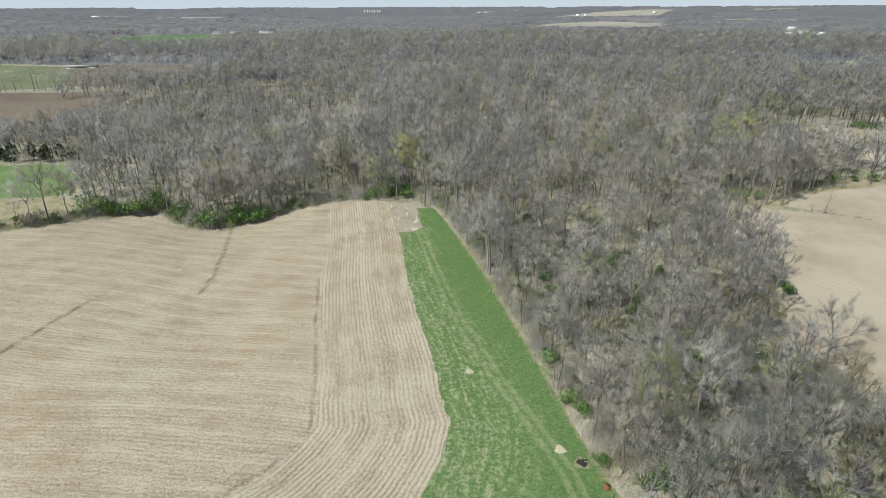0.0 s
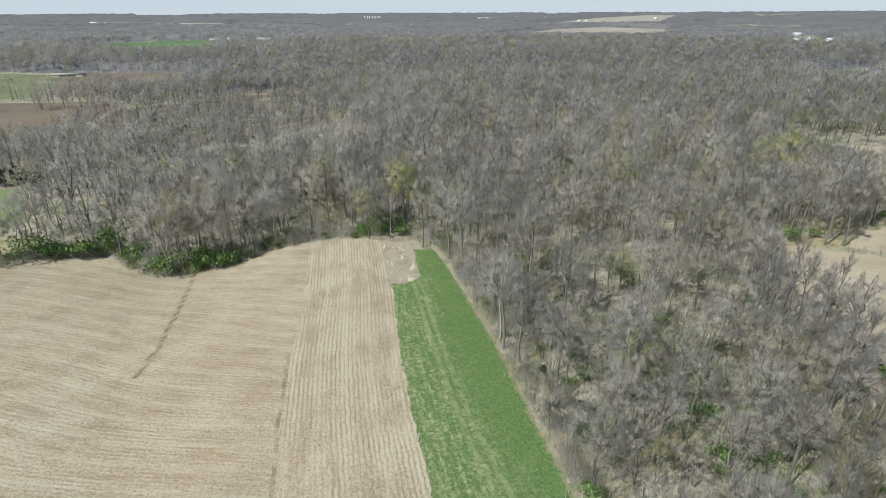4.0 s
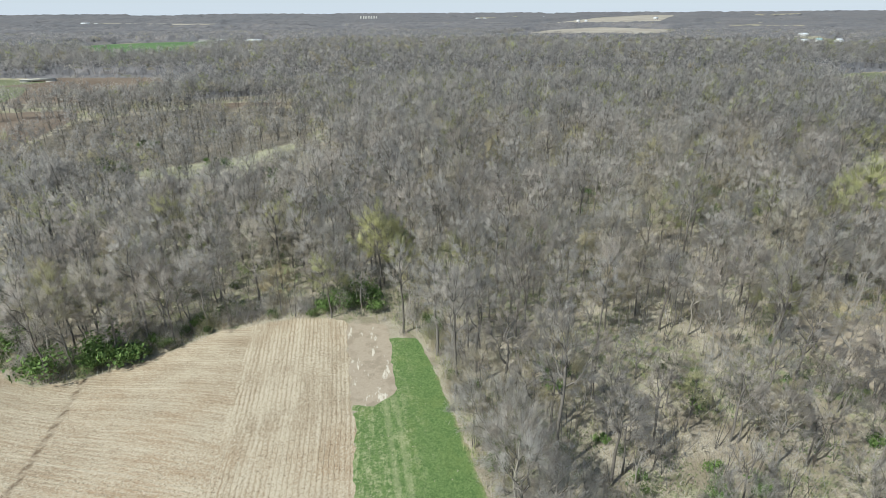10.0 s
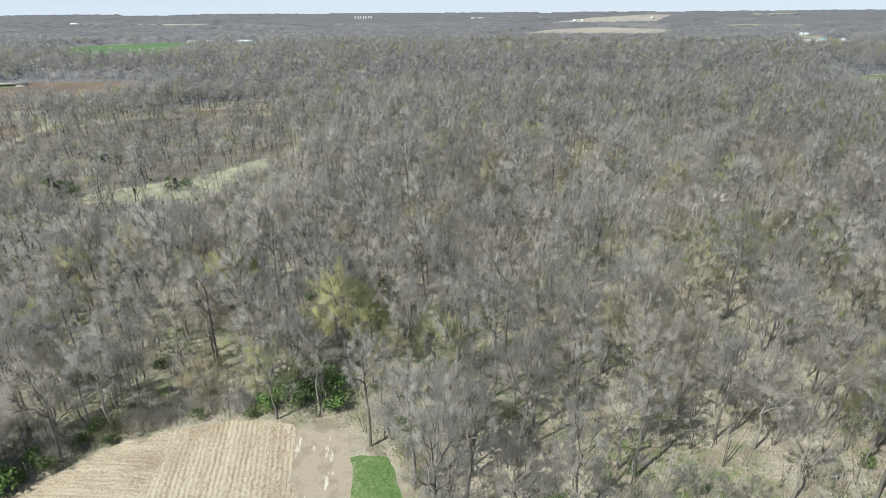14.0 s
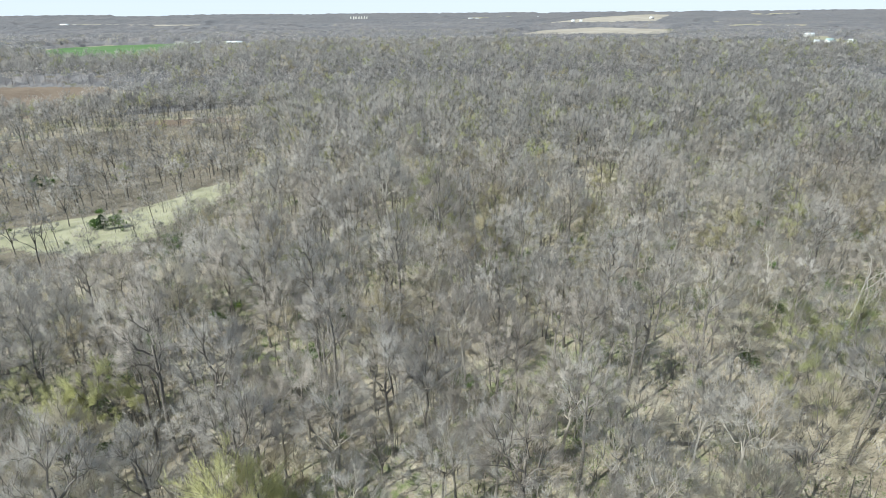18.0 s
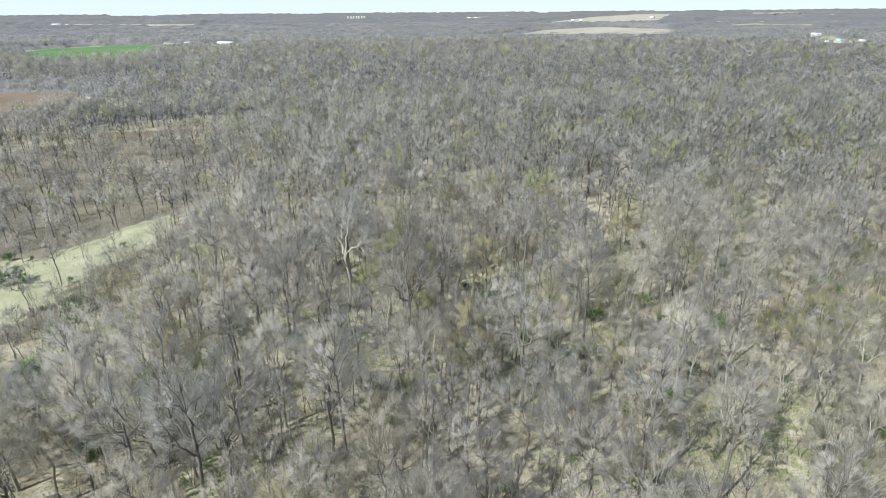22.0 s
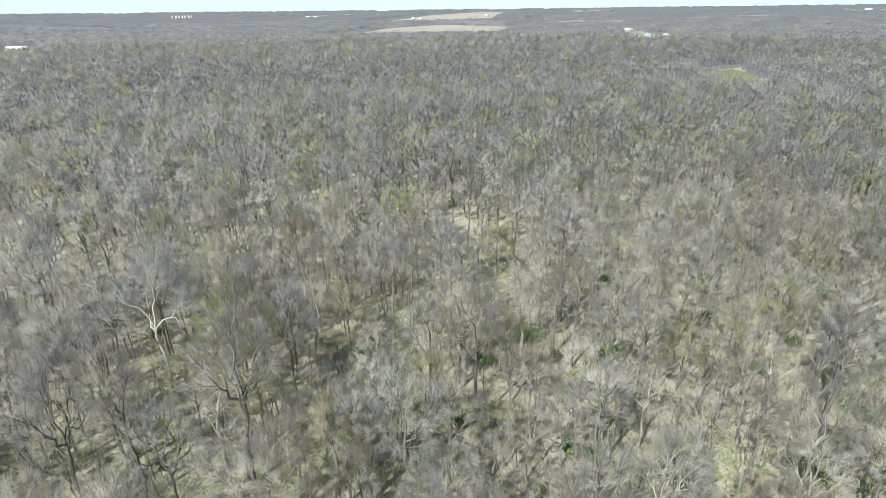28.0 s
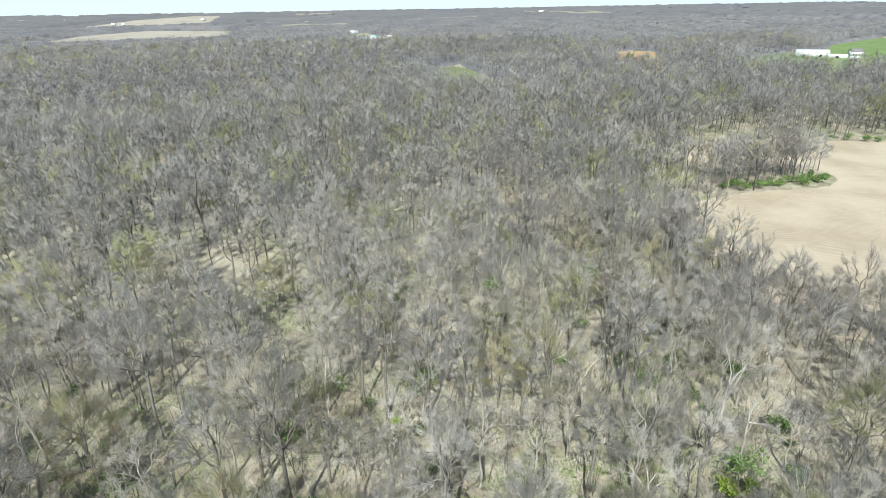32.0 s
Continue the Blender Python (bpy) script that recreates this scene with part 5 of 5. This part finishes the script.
for x, y in along(BACK, 2.4, 1.0, 5.0) + along(RIM_RIGHT[::-1], 9.0, 2.0, 4.0):
    plant(DULL[rng.randint(2)], x, y, rng.uniform(0, 6), rng.uniform(0.5, 1.1))
for x, y in along(BACK, 4.2, 3.0, 5.0):
    plant((GREY + THIN + BUD)[rng.randint(len(GREY + THIN + BUD))], x, y, rng.uniform(0, 6), rng.uniform(0.75, 1.05))
for x, y in along(RIM_RIGHT[:-2][::-1], 6.0, 3.5, 4.0):
    plant((GREY + THIN)[rng.randint(len(GREY + THIN))], x, y, rng.uniform(0, 6), rng.uniform(0.55, 0.85))

# trees of the spit between the arms of the far cropland, and of the hedge
SPIT = [(186, 308), (196, 301), (206, 297), (216, 291), (226, 293), (231, 294)]
for x, y in along(SPIT[::-1], 2.2, 0.5, 3.5):
    plant((GREEN + DULL)[rng.randint(5)], x, y, rng.uniform(0, 6), rng.uniform(0.7, 1.1))
for x, y in along(SPIT[::-1], 1.5, 1.0, 18.0):
    plant(GREY[rng.randint(len(GREY))], x, y, rng.uniform(0, 6), rng.uniform(0.6, 0.95))
for x, y in along([(60, 181), (95, 186), (140, 206), (215, 211)][::-1], 3.2, 0.0, 12.0):
    if rng.uniform() < 0.8:
        plant((GREY + PALE)[rng.randint(len(GREY) + 2)], x, y, rng.uniform(0, 6), rng.uniform(0.6, 0.95))
for x, y in along([(110, 262), (118, 274), (136, 292)], 2.6, -7.0, 6.0) + along([(57, 98), (61, 110), (63, 140), (60, 176)], 4.0, -7.0, 6.0):
    plant(GREY[rng.randint(len(GREY))], x, y, rng.uniform(0, 6), rng.uniform(0.65, 0.9))
# scattered small trees on the glade
for x, y, z in ((-111, 326, 0.5), (-116, 319, 0.45), (-125, 331, 0.4), (-134, 318, 0.5), (-108, 300, 0.55), (-119, 297, 0.5), (-131, 300, 0.5), (-126, 349, 0.35),
                (-141, 340, 0.5), (-104, 285, 0.6), (-115, 280, 0.55), (-128, 284, 0.5), (-145, 300, 0.5), (-123, 364, 0.3), (-152, 322, 0.6), (-160, 300, 0.6)):
    plant(GREY[(int(-x) + int(y)) % len(GREY)], x, y, x, z)
    if z > 0.45:
        plant(DULL[int(y) % 2], x + 2, y + 1, y, 0.6)


for x, y in along([(-60, 200), (-70, 232), (-84, 262), (-98, 288)], 3.2, -5.0, 10.0) + along(BACK[4:14], 3.0, 2.0, 7.0):
    plant((GREEN[rng.randint(3)], DULL[0], DULL[1])[rng.randint(3)], x, y, rng.uniform(0, 6), rng.uniform(0.7, 1.25))
# saplings and poles between the trees
poles = []
for i in range(6):
    r = np.random.RandomState(700 + i)
    h = 5.0 + i
    out = []
    for q in range(3):
        o, tip = np.array([r.normal(0, 0.5), r.normal(0, 0.5), -0.1]), np.array([r.normal(0, 0.9), r.normal(0, 0.9), h * r.uniform(0.75, 1.0)])
        for a in (0.3, 1.9):
            w = np.array([math.cos(a), math.sin(a), 0]) * 0.055
            out += [o - w, o + w, tip]
    stem = len(out)
    for q in range(26):
        p = np.array([r.normal(0, 0.8), r.normal(0, 0.8), h * r.uniform(0.35, 0.95)])
        d = np.array([r.normal(0, 0.5), r.normal(0, 0.5), 0.8]) * r.uniform(0.8, 1.6)
        u, n = frame_of(d)
        w = u * 0.035
        out += [p - w, p + w, p + d]
    poles.append(np.array(out))
xs, ys = scatter(-120, 125, 46, 335, 4.4)
woods("sapling_thicket", xs, ys, poles, TWIG_STUFF, "thin saplings and poles between the trees", tone_of(xs, ys, 0.2), (0.6, 1.2), 18)
for x, y in along([(96, 268), (108, 248), (122, 236), (150, 224)], 2.4, -4.0, 9.0):
    plant(GREY[rng.randint(len(GREY))], x, y, rng.uniform(0, 6), rng.uniform(0.6, 0.9))


# ---- litter on field and grass ----
def litter(name, xs, ys, low, high, wide, tall, mat, label):
    n = len(xs)
    z = terrain(xs, ys)
    a, b = rng.uniform(0, 6.283, n), rng.uniform(0, 6.283, n)
    ln = rng.uniform(low, high, n)
    p = np.stack([xs, ys, z + 0.015], 1)
    d = np.stack([np.cos(a) * ln, np.sin(a) * ln, rng.uniform(0.02, tall, n)], 1)
    w = np.stack([np.cos(b), np.sin(b), np.full(n, 0.25)], 1) * (wide * rng.uniform(0.6, 1.3, n))[:, None]
    v = np.stack([p - w, p + w, p + d], 1).reshape(-1, 3)
    return tagged(new(name, tri_mesh(name, v, soup(v), mat)), label, "litter", kind="stuff")


STRAW = leaves("loose_straw", (0.40, 0.34, 0.24), (0.78, 0.73, 0.60))
BLADES = leaves("grass_tufts", (0.07, 0.13, 0.045), (0.20, 0.28, 0.11))
n = 90000
xs, ys = rng.uniform(-135, -4, n), rng.uniform(44, 172, n)
ok = inside(xs, ys, REGIONS[0][1]) > 0.2
e = to_line(xs, ys, EDGE)
row = np.where(e < 20.5, e, ys + 0.1 * xs)
xs = np.where(e < 20.5, xs - (np.mod(row, 0.76) - 0.38) * -0.6, xs)
ys = np.where(e < 20.5, ys, ys - (np.mod(row, 0.76) - 0.38) * 0.8)
litter("stubble_straw", xs[ok], ys[ok], 0.08, 0.30, 0.05, 0.22, STRAW, "chopped maize stalks and stubble on the field")
n = 42000
xs, ys = rng.uniform(-30, 20, n), rng.uniform(46, 168, n)
ok = (inside(xs, ys, REGIONS[2][1]) > 0.1)
e = -to_line(xs, ys, EDGE)
pale = ok & (rng.uniform(0, 1, n) < np.clip(0.62 - e / 16 + (90 - ys) / 200, 0.03, 0.8)) & (noisy(xs, ys, 0.5, 1.0) > -0.3)
litter("grass_thatch", xs[pale], ys[pale], 0.10, 0.35, 0.05, 0.14, STRAW, "dead straw lying in the grass strip")
litter("grass_tufts", xs[ok & ~pale], ys[ok & ~pale], 0.05, 0.18, 0.06, 0.25, BLADES, "tufts of green grass on the strip")


# ---- cedars by the pasture ----
def cedar_kind(seed, height):
    r = np.random.RandomState(seed)
    root = tagged(new("cedar"), "dark green cedar in a row above the pasture", "cedar", "cedars by the pasture")
    v, f = tube([np.array([0, 0, -0.2]), np.array([0.1, 0, height * 0.5]), np.array([0, 0.1, height * 0.95])], [0.2, 0.12, 0.03], 5)
    part("trunk", tri_mesh("trunk", np.array(v), np.array(f), BARK), root)
    out = []
    for i in range(700):
        t = r.uniform(0.2, 1.0)
        rad = math.sin(math.pi * min(1.0, t * 0.9 + 0.1)) ** 0.6 * height * 0.30 * r.uniform(0.3, 1.15)
        a = r.uniform(0, 6.283)
        p = np.array([math.cos(a) * rad, math.sin(a) * rad, t * height])
        d = np.array([math.cos(a), math.sin(a), -0.25]) + r.normal(0, 0.3, 3)
        u, n = frame_of(d)
        d = d / np.linalg.norm(d)
        w = (u * math.cos(a * 7) + n * math.sin(a * 7)) * 0.16
        out += [p - w - d * 0.3, p + w - d * 0.3, p + d * 0.5]
    tv = np.array(out)
    part("foliage", tri_mesh("foliage", tv, soup(tv), NEEDLE), root)
    return root


CEDAR = [cedar_kind(600, 8.5), cedar_kind(601, 7.0)]
for i in range(15):
    plant(CEDAR[i % 2], -176 - i * 4.2 + (i % 3), 217 + (i % 4) * 1.6, i * 1.1, 0.8 + 0.3 * ((i * 3) % 5) / 5)

for i, (x, y) in enumerate(((-172, 296), (-186, 311), (-199, 364), (-125, 300))):
    plant(CEDAR[i % 2], x, y, i * 1.7, 0.75)
    plant(GREEN[i % 3], x + 4, y + 2, i, 1.7)
    plant(GREEN[(i + 1) % 3], x - 4, y + 3, i * 2.0, 1.5)
# island of trees at the head of the tilled field
for i in range(22):
    plant(GREY[i % len(GREY)], -340 + i * 1.7 + 4 * math.sin(i * 2.3), 412 + i * 1.2 + 5 * math.cos(i * 3.1), i * 1.1, 0.55 + 0.25 * ((i * 5) % 7) / 7)
# old broken trees and fallen trunks in the scrub round the glade
for i, (x, y) in enumerate(((-140, 345), (-152, 352), (-136, 366), (-160, 372), (-147, 385), (-128, 382), (-172, 345), (-165, 330), (-180, 360), (-190, 335), (-155, 398), (-170, 395))):
    plant((SNAG[1], SYCAMORE[0], PALE[1])[i % 3], x, y, i * 1.9, (0.9, 0.6, 0.8)[i % 3])

# big thicket at the field's corner
thicket = shrub_kind("thicket", 620, 5.0, 4.6, 700, 0.26, BRUSH, "large tangled grey-brown thicket at the field's corner", "thicket")
plant(thicket, -134, 140, 0.0, 1.0)
plant(DULL[0], -138, 139, 1.0, 1.3)
plant(DULL[1], -129, 143, 1.0, 1.2)


# ---- ground clutter ----
def log_kind(name, seed, length, radius, mat, label, category="log"):
    r = np.random.RandomState(seed)
    pts = [np.array([length * (i / 5 - 0.5), r.normal(0, 0.08), radius * 0.8 + r.normal(0, 0.03)]) for i in range(6)]
    v, f = tube(pts, [radius * (1 - 0.09 * i) for i in range(6)], 8)
    for i in range(3):
        q = pts[2 + i % 3]
        v2, f2 = tube([q, q + np.array([0.5, r.normal(0, 0.8), r.uniform(0.3, 1.0)]), q + np.array([1.1, r.normal(0, 1.2), r.uniform(0.5, 1.5)])], [radius * 0.4, radius * 0.25, 0.02], 4)
        o = len(v)
        v += v2
        f += [(a + o, b + o, c + o) for a, b, c in f2]
    return tagged(new(name, tri_mesh(name, np.array(v), np.array(f), mat)), label, category, "fallen logs")


LOG = log_kind("fallen_log", 640, 9.0, 0.22, BARK_PALE, "pale fallen log lying on the leaf litter")
LOG_TWO = log_kind("fallen_log", 641, 7.0, 0.17, BARK_MID, "grey fallen log lying on the leaf litter")
for i, (x, y, a) in enumerate(((78, 246, 2.2), (0.6, 294.8, 0.3), (40, 252, 1.0), (20, 240, 2.6), (-20, 245, 0.4), (30, 130, 0.8), (45, 118, 2.0), (52, 236, 0.2), (12, 275, 1.8), (-35, 200, 1.2), (24, 92, 0.7), (38, 70, 2.4))):
    plant((LOG, LOG_TWO)[i % 2], x, y, a, 0.8 + 0.05 * (i % 5))

ASH = plain("ash", (0.045, 0.042, 0.04), 0.95, 0.4, 6.0)
SCORCH = plain("scorched_grass", (0.24, 0.22, 0.13), 0.95, 0.3, 3.0)
CHAFF = plain("chaff", (0.50, 0.46, 0.34), 0.95, 0.25, 4.0)
RUST = plain("rusty_wood", (0.22, 0.10, 0.045), 0.9, 0.35, 5.0)


def mound(name, seed, radius, height, mat, x, y, label="", parent=None):
    """A low heap with an uneven rim, draped on the ground."""
    r = np.random.RandomState(seed)
    v, f = [np.array([0, 0, height])], []
    for ring in range(1, 5):
        for i in range(18):
            a = i / 18 * 6.283
            q = radius * ring / 4 * (1 + 0.16 * math.sin(3 * a + seed) + r.uniform(-0.1, 0.1))
            v.append(np.array([q * math.cos(a), q * math.sin(a), height * (1 - (ring / 4) ** 2) + (r.uniform(-0.06, 0.08) if ring < 4 else -0.05)]))
    for i in range(18):
        f.append((0, 1 + i, 1 + (i + 1) % 18))
        for ring in range(3):
            a, b = 1 + ring * 18 + i, 1 + ring * 18 + (i + 1) % 18
            f += [(a, a + 18, b + 18), (a, b + 18, b)]
    me = tri_mesh(name, np.array(v), np.array(f), mat)
    if parent:
        return part(name, me, parent, label)
    ob = new(name, me)
    ob.location = (x, y, ground_z(x, y))
    return ob


fire = tagged(new("burn_pile"), "burnt-out brush pile on scorched grass", "burn pile")
fire.location = (14.0, 59.3, ground_z(14, 59.3))
mound("scorched_ring", 3, 1.35, 0.08, SCORCH, 0, 0, "scorched dry ring", fire)
mound("ash_heap", 5, 0.85, 0.32, ASH, 0, 0, "black ash and charred wood", fire)
for i in range(9):
    a = i * 2.4
    v, f = tube([np.array([math.cos(a) * 0.15, math.sin(a) * 0.15, 0.25]), np.array([math.cos(a) * 0.8, math.sin(a) * 0.8, 0.32 + 0.05 * (i % 3)])], [0.06, 0.04], 5)
    part("charred_stick", tri_mesh("charred_stick", np.array(v), np.array(f), (ASH, BARK_MID)[i % 3 == 0]), fire)
tagged(mound("chaff_heap", 21, 0.9, 0.05, CHAFF, -2.6, 79.0), "thin pale straw patch on the grass", "straw heap")
tagged(mound("chaff_heap", 9, 0.95, 0.12, CHAFF, 11.2, 61.6), "pale heap of straw chaff on the grass", "straw heap")
v, f = tube([np.array([0, 0, -0.1]), np.array([0, 0, 0.12]), np.array([0.02, 0, 0.45]), np.array([0.05, 0, 0.5]), np.array([0.05, 0, 0.49])], [0.55, 0.45, 0.36, 0.33, 0.02], 12)
stump = tagged(new("tree_stump", tri_mesh("tree_stump", np.array(v), np.array(f), RUST)), "reddish-brown tree stump at the grass edge", "stump")
stump.location = (16.6, 55.2, ground_z(16.6, 55.2))


# ---- far buildings ----
WHITE = plain("white_siding", (0.66, 0.66, 0.66), 0.6, 0.05, 0.8)
TIN = plain("pale_tin_roof", (0.70, 0.74, 0.78), 0.45, 0.08, 0.6)
BLUE = plain("blue_tin_roof", (0.36, 0.52, 0.55), 0.5, 0.1, 0.6)
SHINGLE = plain("grey_shingle", (0.22, 0.21, 0.21), 0.9, 0.2, 1.5)
PANE = plain("dark_window_glass", (0.03, 0.035, 0.04), 0.15, 0.1, 1.0)
CONC = plain("concrete", (0.50, 0.49, 0.46), 0.85, 0.15, 0.7)


def box_mesh(name, x0, x1, y0, y1, z0, z1, mat):
    v = [(x, y, z) for z in (z0, z1) for x, y in ((x0, y0), (x1, y0), (x1, y1), (x0, y1))]
    f = [(0, 2, 1), (0, 3, 2), (4, 5, 6), (4, 6, 7)]
    for i in range(4):
        j = (i + 1) % 4
        f += [(i, j, j + 4), (i, j + 4, i + 4)]
    return tri_mesh(name, v, f, mat)


def gable(name, length, width, wall, rise, mat):
    """A pitched roof with thickness and overhang."""
    l, w, t = length / 2 + 0.4, width / 2 + 0.4, 0.18
    prof = [(-w, wall - 0.1), (0, wall + rise), (w, wall - 0.1), (w, wall - 0.1 + t), (0, wall + rise + t), (-w, wall - 0.1 + t)]
    v = [(x, y, z) for x in (-l, l) for y, z in prof]
    f = []
    for i in range(6):
        j = (i + 1) % 6
        f += [(i, j, j + 6), (i, j + 6, i + 6)]
    for o, flip in ((0, 1), (6, 0)):
        for q in ((0, 1, 4), (0, 4, 5), (1, 2, 3), (1, 3, 4)):
            f.append(tuple(o + n for n in (q[::-1] if flip else q)))
    return tri_mesh(name, v, f, mat)


def gable_end(x, width, wall, rise, mat):
    w = width / 2
    v = [(x + o, y, z) for o in (-0.1, 0.1) for y, z in ((-w, wall), (w, wall), (0, wall + rise))]
    return tri_mesh("gable_end", v, [(0, 2, 1), (3, 4, 5), (0, 1, 4), (0, 4, 3), (1, 2, 5), (1, 5, 4), (2, 0, 3), (2, 3, 5)], mat)


def building(name, x, y, turn, length, width, wall, rise, wall_mat, roof_mat, label, category, openings=3):
    root = tagged(new(name), label, category)
    part("wall", box_mesh("wall", -length / 2, length / 2, -width / 2, width / 2, -0.5, wall, wall_mat), root)
    for end in (-1, 1):
        part("gable_end", gable_end(end * (length / 2 - 0.1), width, wall, rise, wall_mat), root)
    part("roof", gable("roof", length, width, wall, rise, roof_mat), root)
    for i in range(openings):
        cx = -length / 2 + (i + 0.5) * length / openings
        w = 0.6 if category == "house" else 1.4
        part("window" if category == "house" else "door", box_mesh("opening", cx - w, cx + w, -width / 2 - 0.06, -width / 2 + 0.04, 0.9 if category == "house" else 0.0, min(wall - 0.4, 2.6), PANE), root)
    root.matrix_basis = pose(x, y, ground_z(x, y), 0, 0, turn)
    return root


building("barn", 772, 506, -62, 34, 13, 4.6, 3.0, WHITE, TIN, "long white barn with a pale tin roof on a meadow", "barn", 2)
building("shed", 768, 478, -62, 20, 7, 2.6, 1.4, WHITE, TIN, "low white farm shed beside the barn", "shed", 1)
building("shed", 742, 452, -60, 9, 7, 3.0, 1.6, WHITE, TIN, "small white shed on the meadow", "shed", 1)
building("farmhouse", 812, 474, -40, 13, 9, 5.0, 3.0, WHITE, SHINGLE, "white farmhouse among budding trees", "house", 4)
for x, y, turn, ln, label, roof in ((674, 1360, 10, 16, "white house with a blue-green roof in the woods", BLUE), (700, 1335, 20, 14, "white house in the woods", TIN), (800, 1680, 0, 22, "long white house far off in the woods", TIN),
                                    (1000, 2230, 0, 30, "pale house far off among woods", TIN), (622, 1314, -20, 12, "white cottage in the woods", TIN)):
    building("house", x, y, turn, ln, 10, 5.5, 3.5, WHITE, roof, label, "house", 4)
for x, y, ln, label in ((-690, 1425, 36, "long white barn beyond the green wheat"), (-652, 1418, 14, "small white barn beyond the green wheat"), (-568, 1420, 34, "white barn with a pale roof at the woods' edge")):
    building("barn", x, y, 4, ln, 12, 3.8, 2.6, WHITE, SHINGLE if ln > 35 else TIN, label, "barn", 4)
building("barn", -1880, 2650, 20, 36, 16, 7, 3, WHITE, TIN, "large white barn far off", "barn", 4)
building("barn", -1790, 2600, 20, 18, 12, 6, 3, WHITE, TIN, "white barn far off", "barn", 3)
for i, (x, y, ln) in enumerate(((265, 3780, 50), (315, 3790, 90), (372, 3770, 60), (420, 3120, 34), (455, 3100, 28), (-100, 3600, 60), (-62, 3590, 40), (-560, 3480, 60), (-520, 3490, 40), (-590, 3470, 30), (900, 3500, 50),
                                (2400, 3500, 80), (2480, 3420, 110), (2680, 2940, 70), (2800, 2860, 90), (3300, 1900, 80), (1720, 3300, 60), (1300, 3400, 50))):
    building("warehouse", x, y, (i * 23) % 60 - 30, ln * 0.42, 14, 9, 3, WHITE, TIN, "white building on the far plain", "building", 4)
for i in range(7):
    x = -758 + i * 15
    v, f = tube([np.array([0, 0, z]) for z in (-1, 17, 19, 20.5)], [5.0, 5.0, 3.6, 0.3], 14)
    silo = tagged(new("silo", tri_mesh("silo", np.array(v), np.array(f), CONC)), "pale concrete grain silo on the far plain", "silo", "row of grain silos")
    silo.location = (x, 3400 + (i % 2) * 8, ground_z(x, 3400) + 6)

# small bridge over the creek, with its road
bridge = tagged(new("bridge"), "small pale concrete bridge over the creek", "bridge")
part("deck", box_mesh("deck", -16, 16, -3.5, 3.5, 1.2, 1.8, CONC), bridge)
part("parapet", box_mesh("parapet", -16, 16, -3.7, -3.4, 1.8, 2.5, CONC), bridge)
part("parapet", box_mesh("parapet", -16, 16, 3.4, 3.7, 1.8, 2.5, CONC), bridge)
for i in (-12, 12):
    part("abutment", box_mesh("abutment", i - 4, i + 4, -3.2, 3.2, -3, 1.2, CONC), bridge)
bridge.matrix_basis = pose(-480, 632, ground_z(-480, 632), 0, 0, 18)
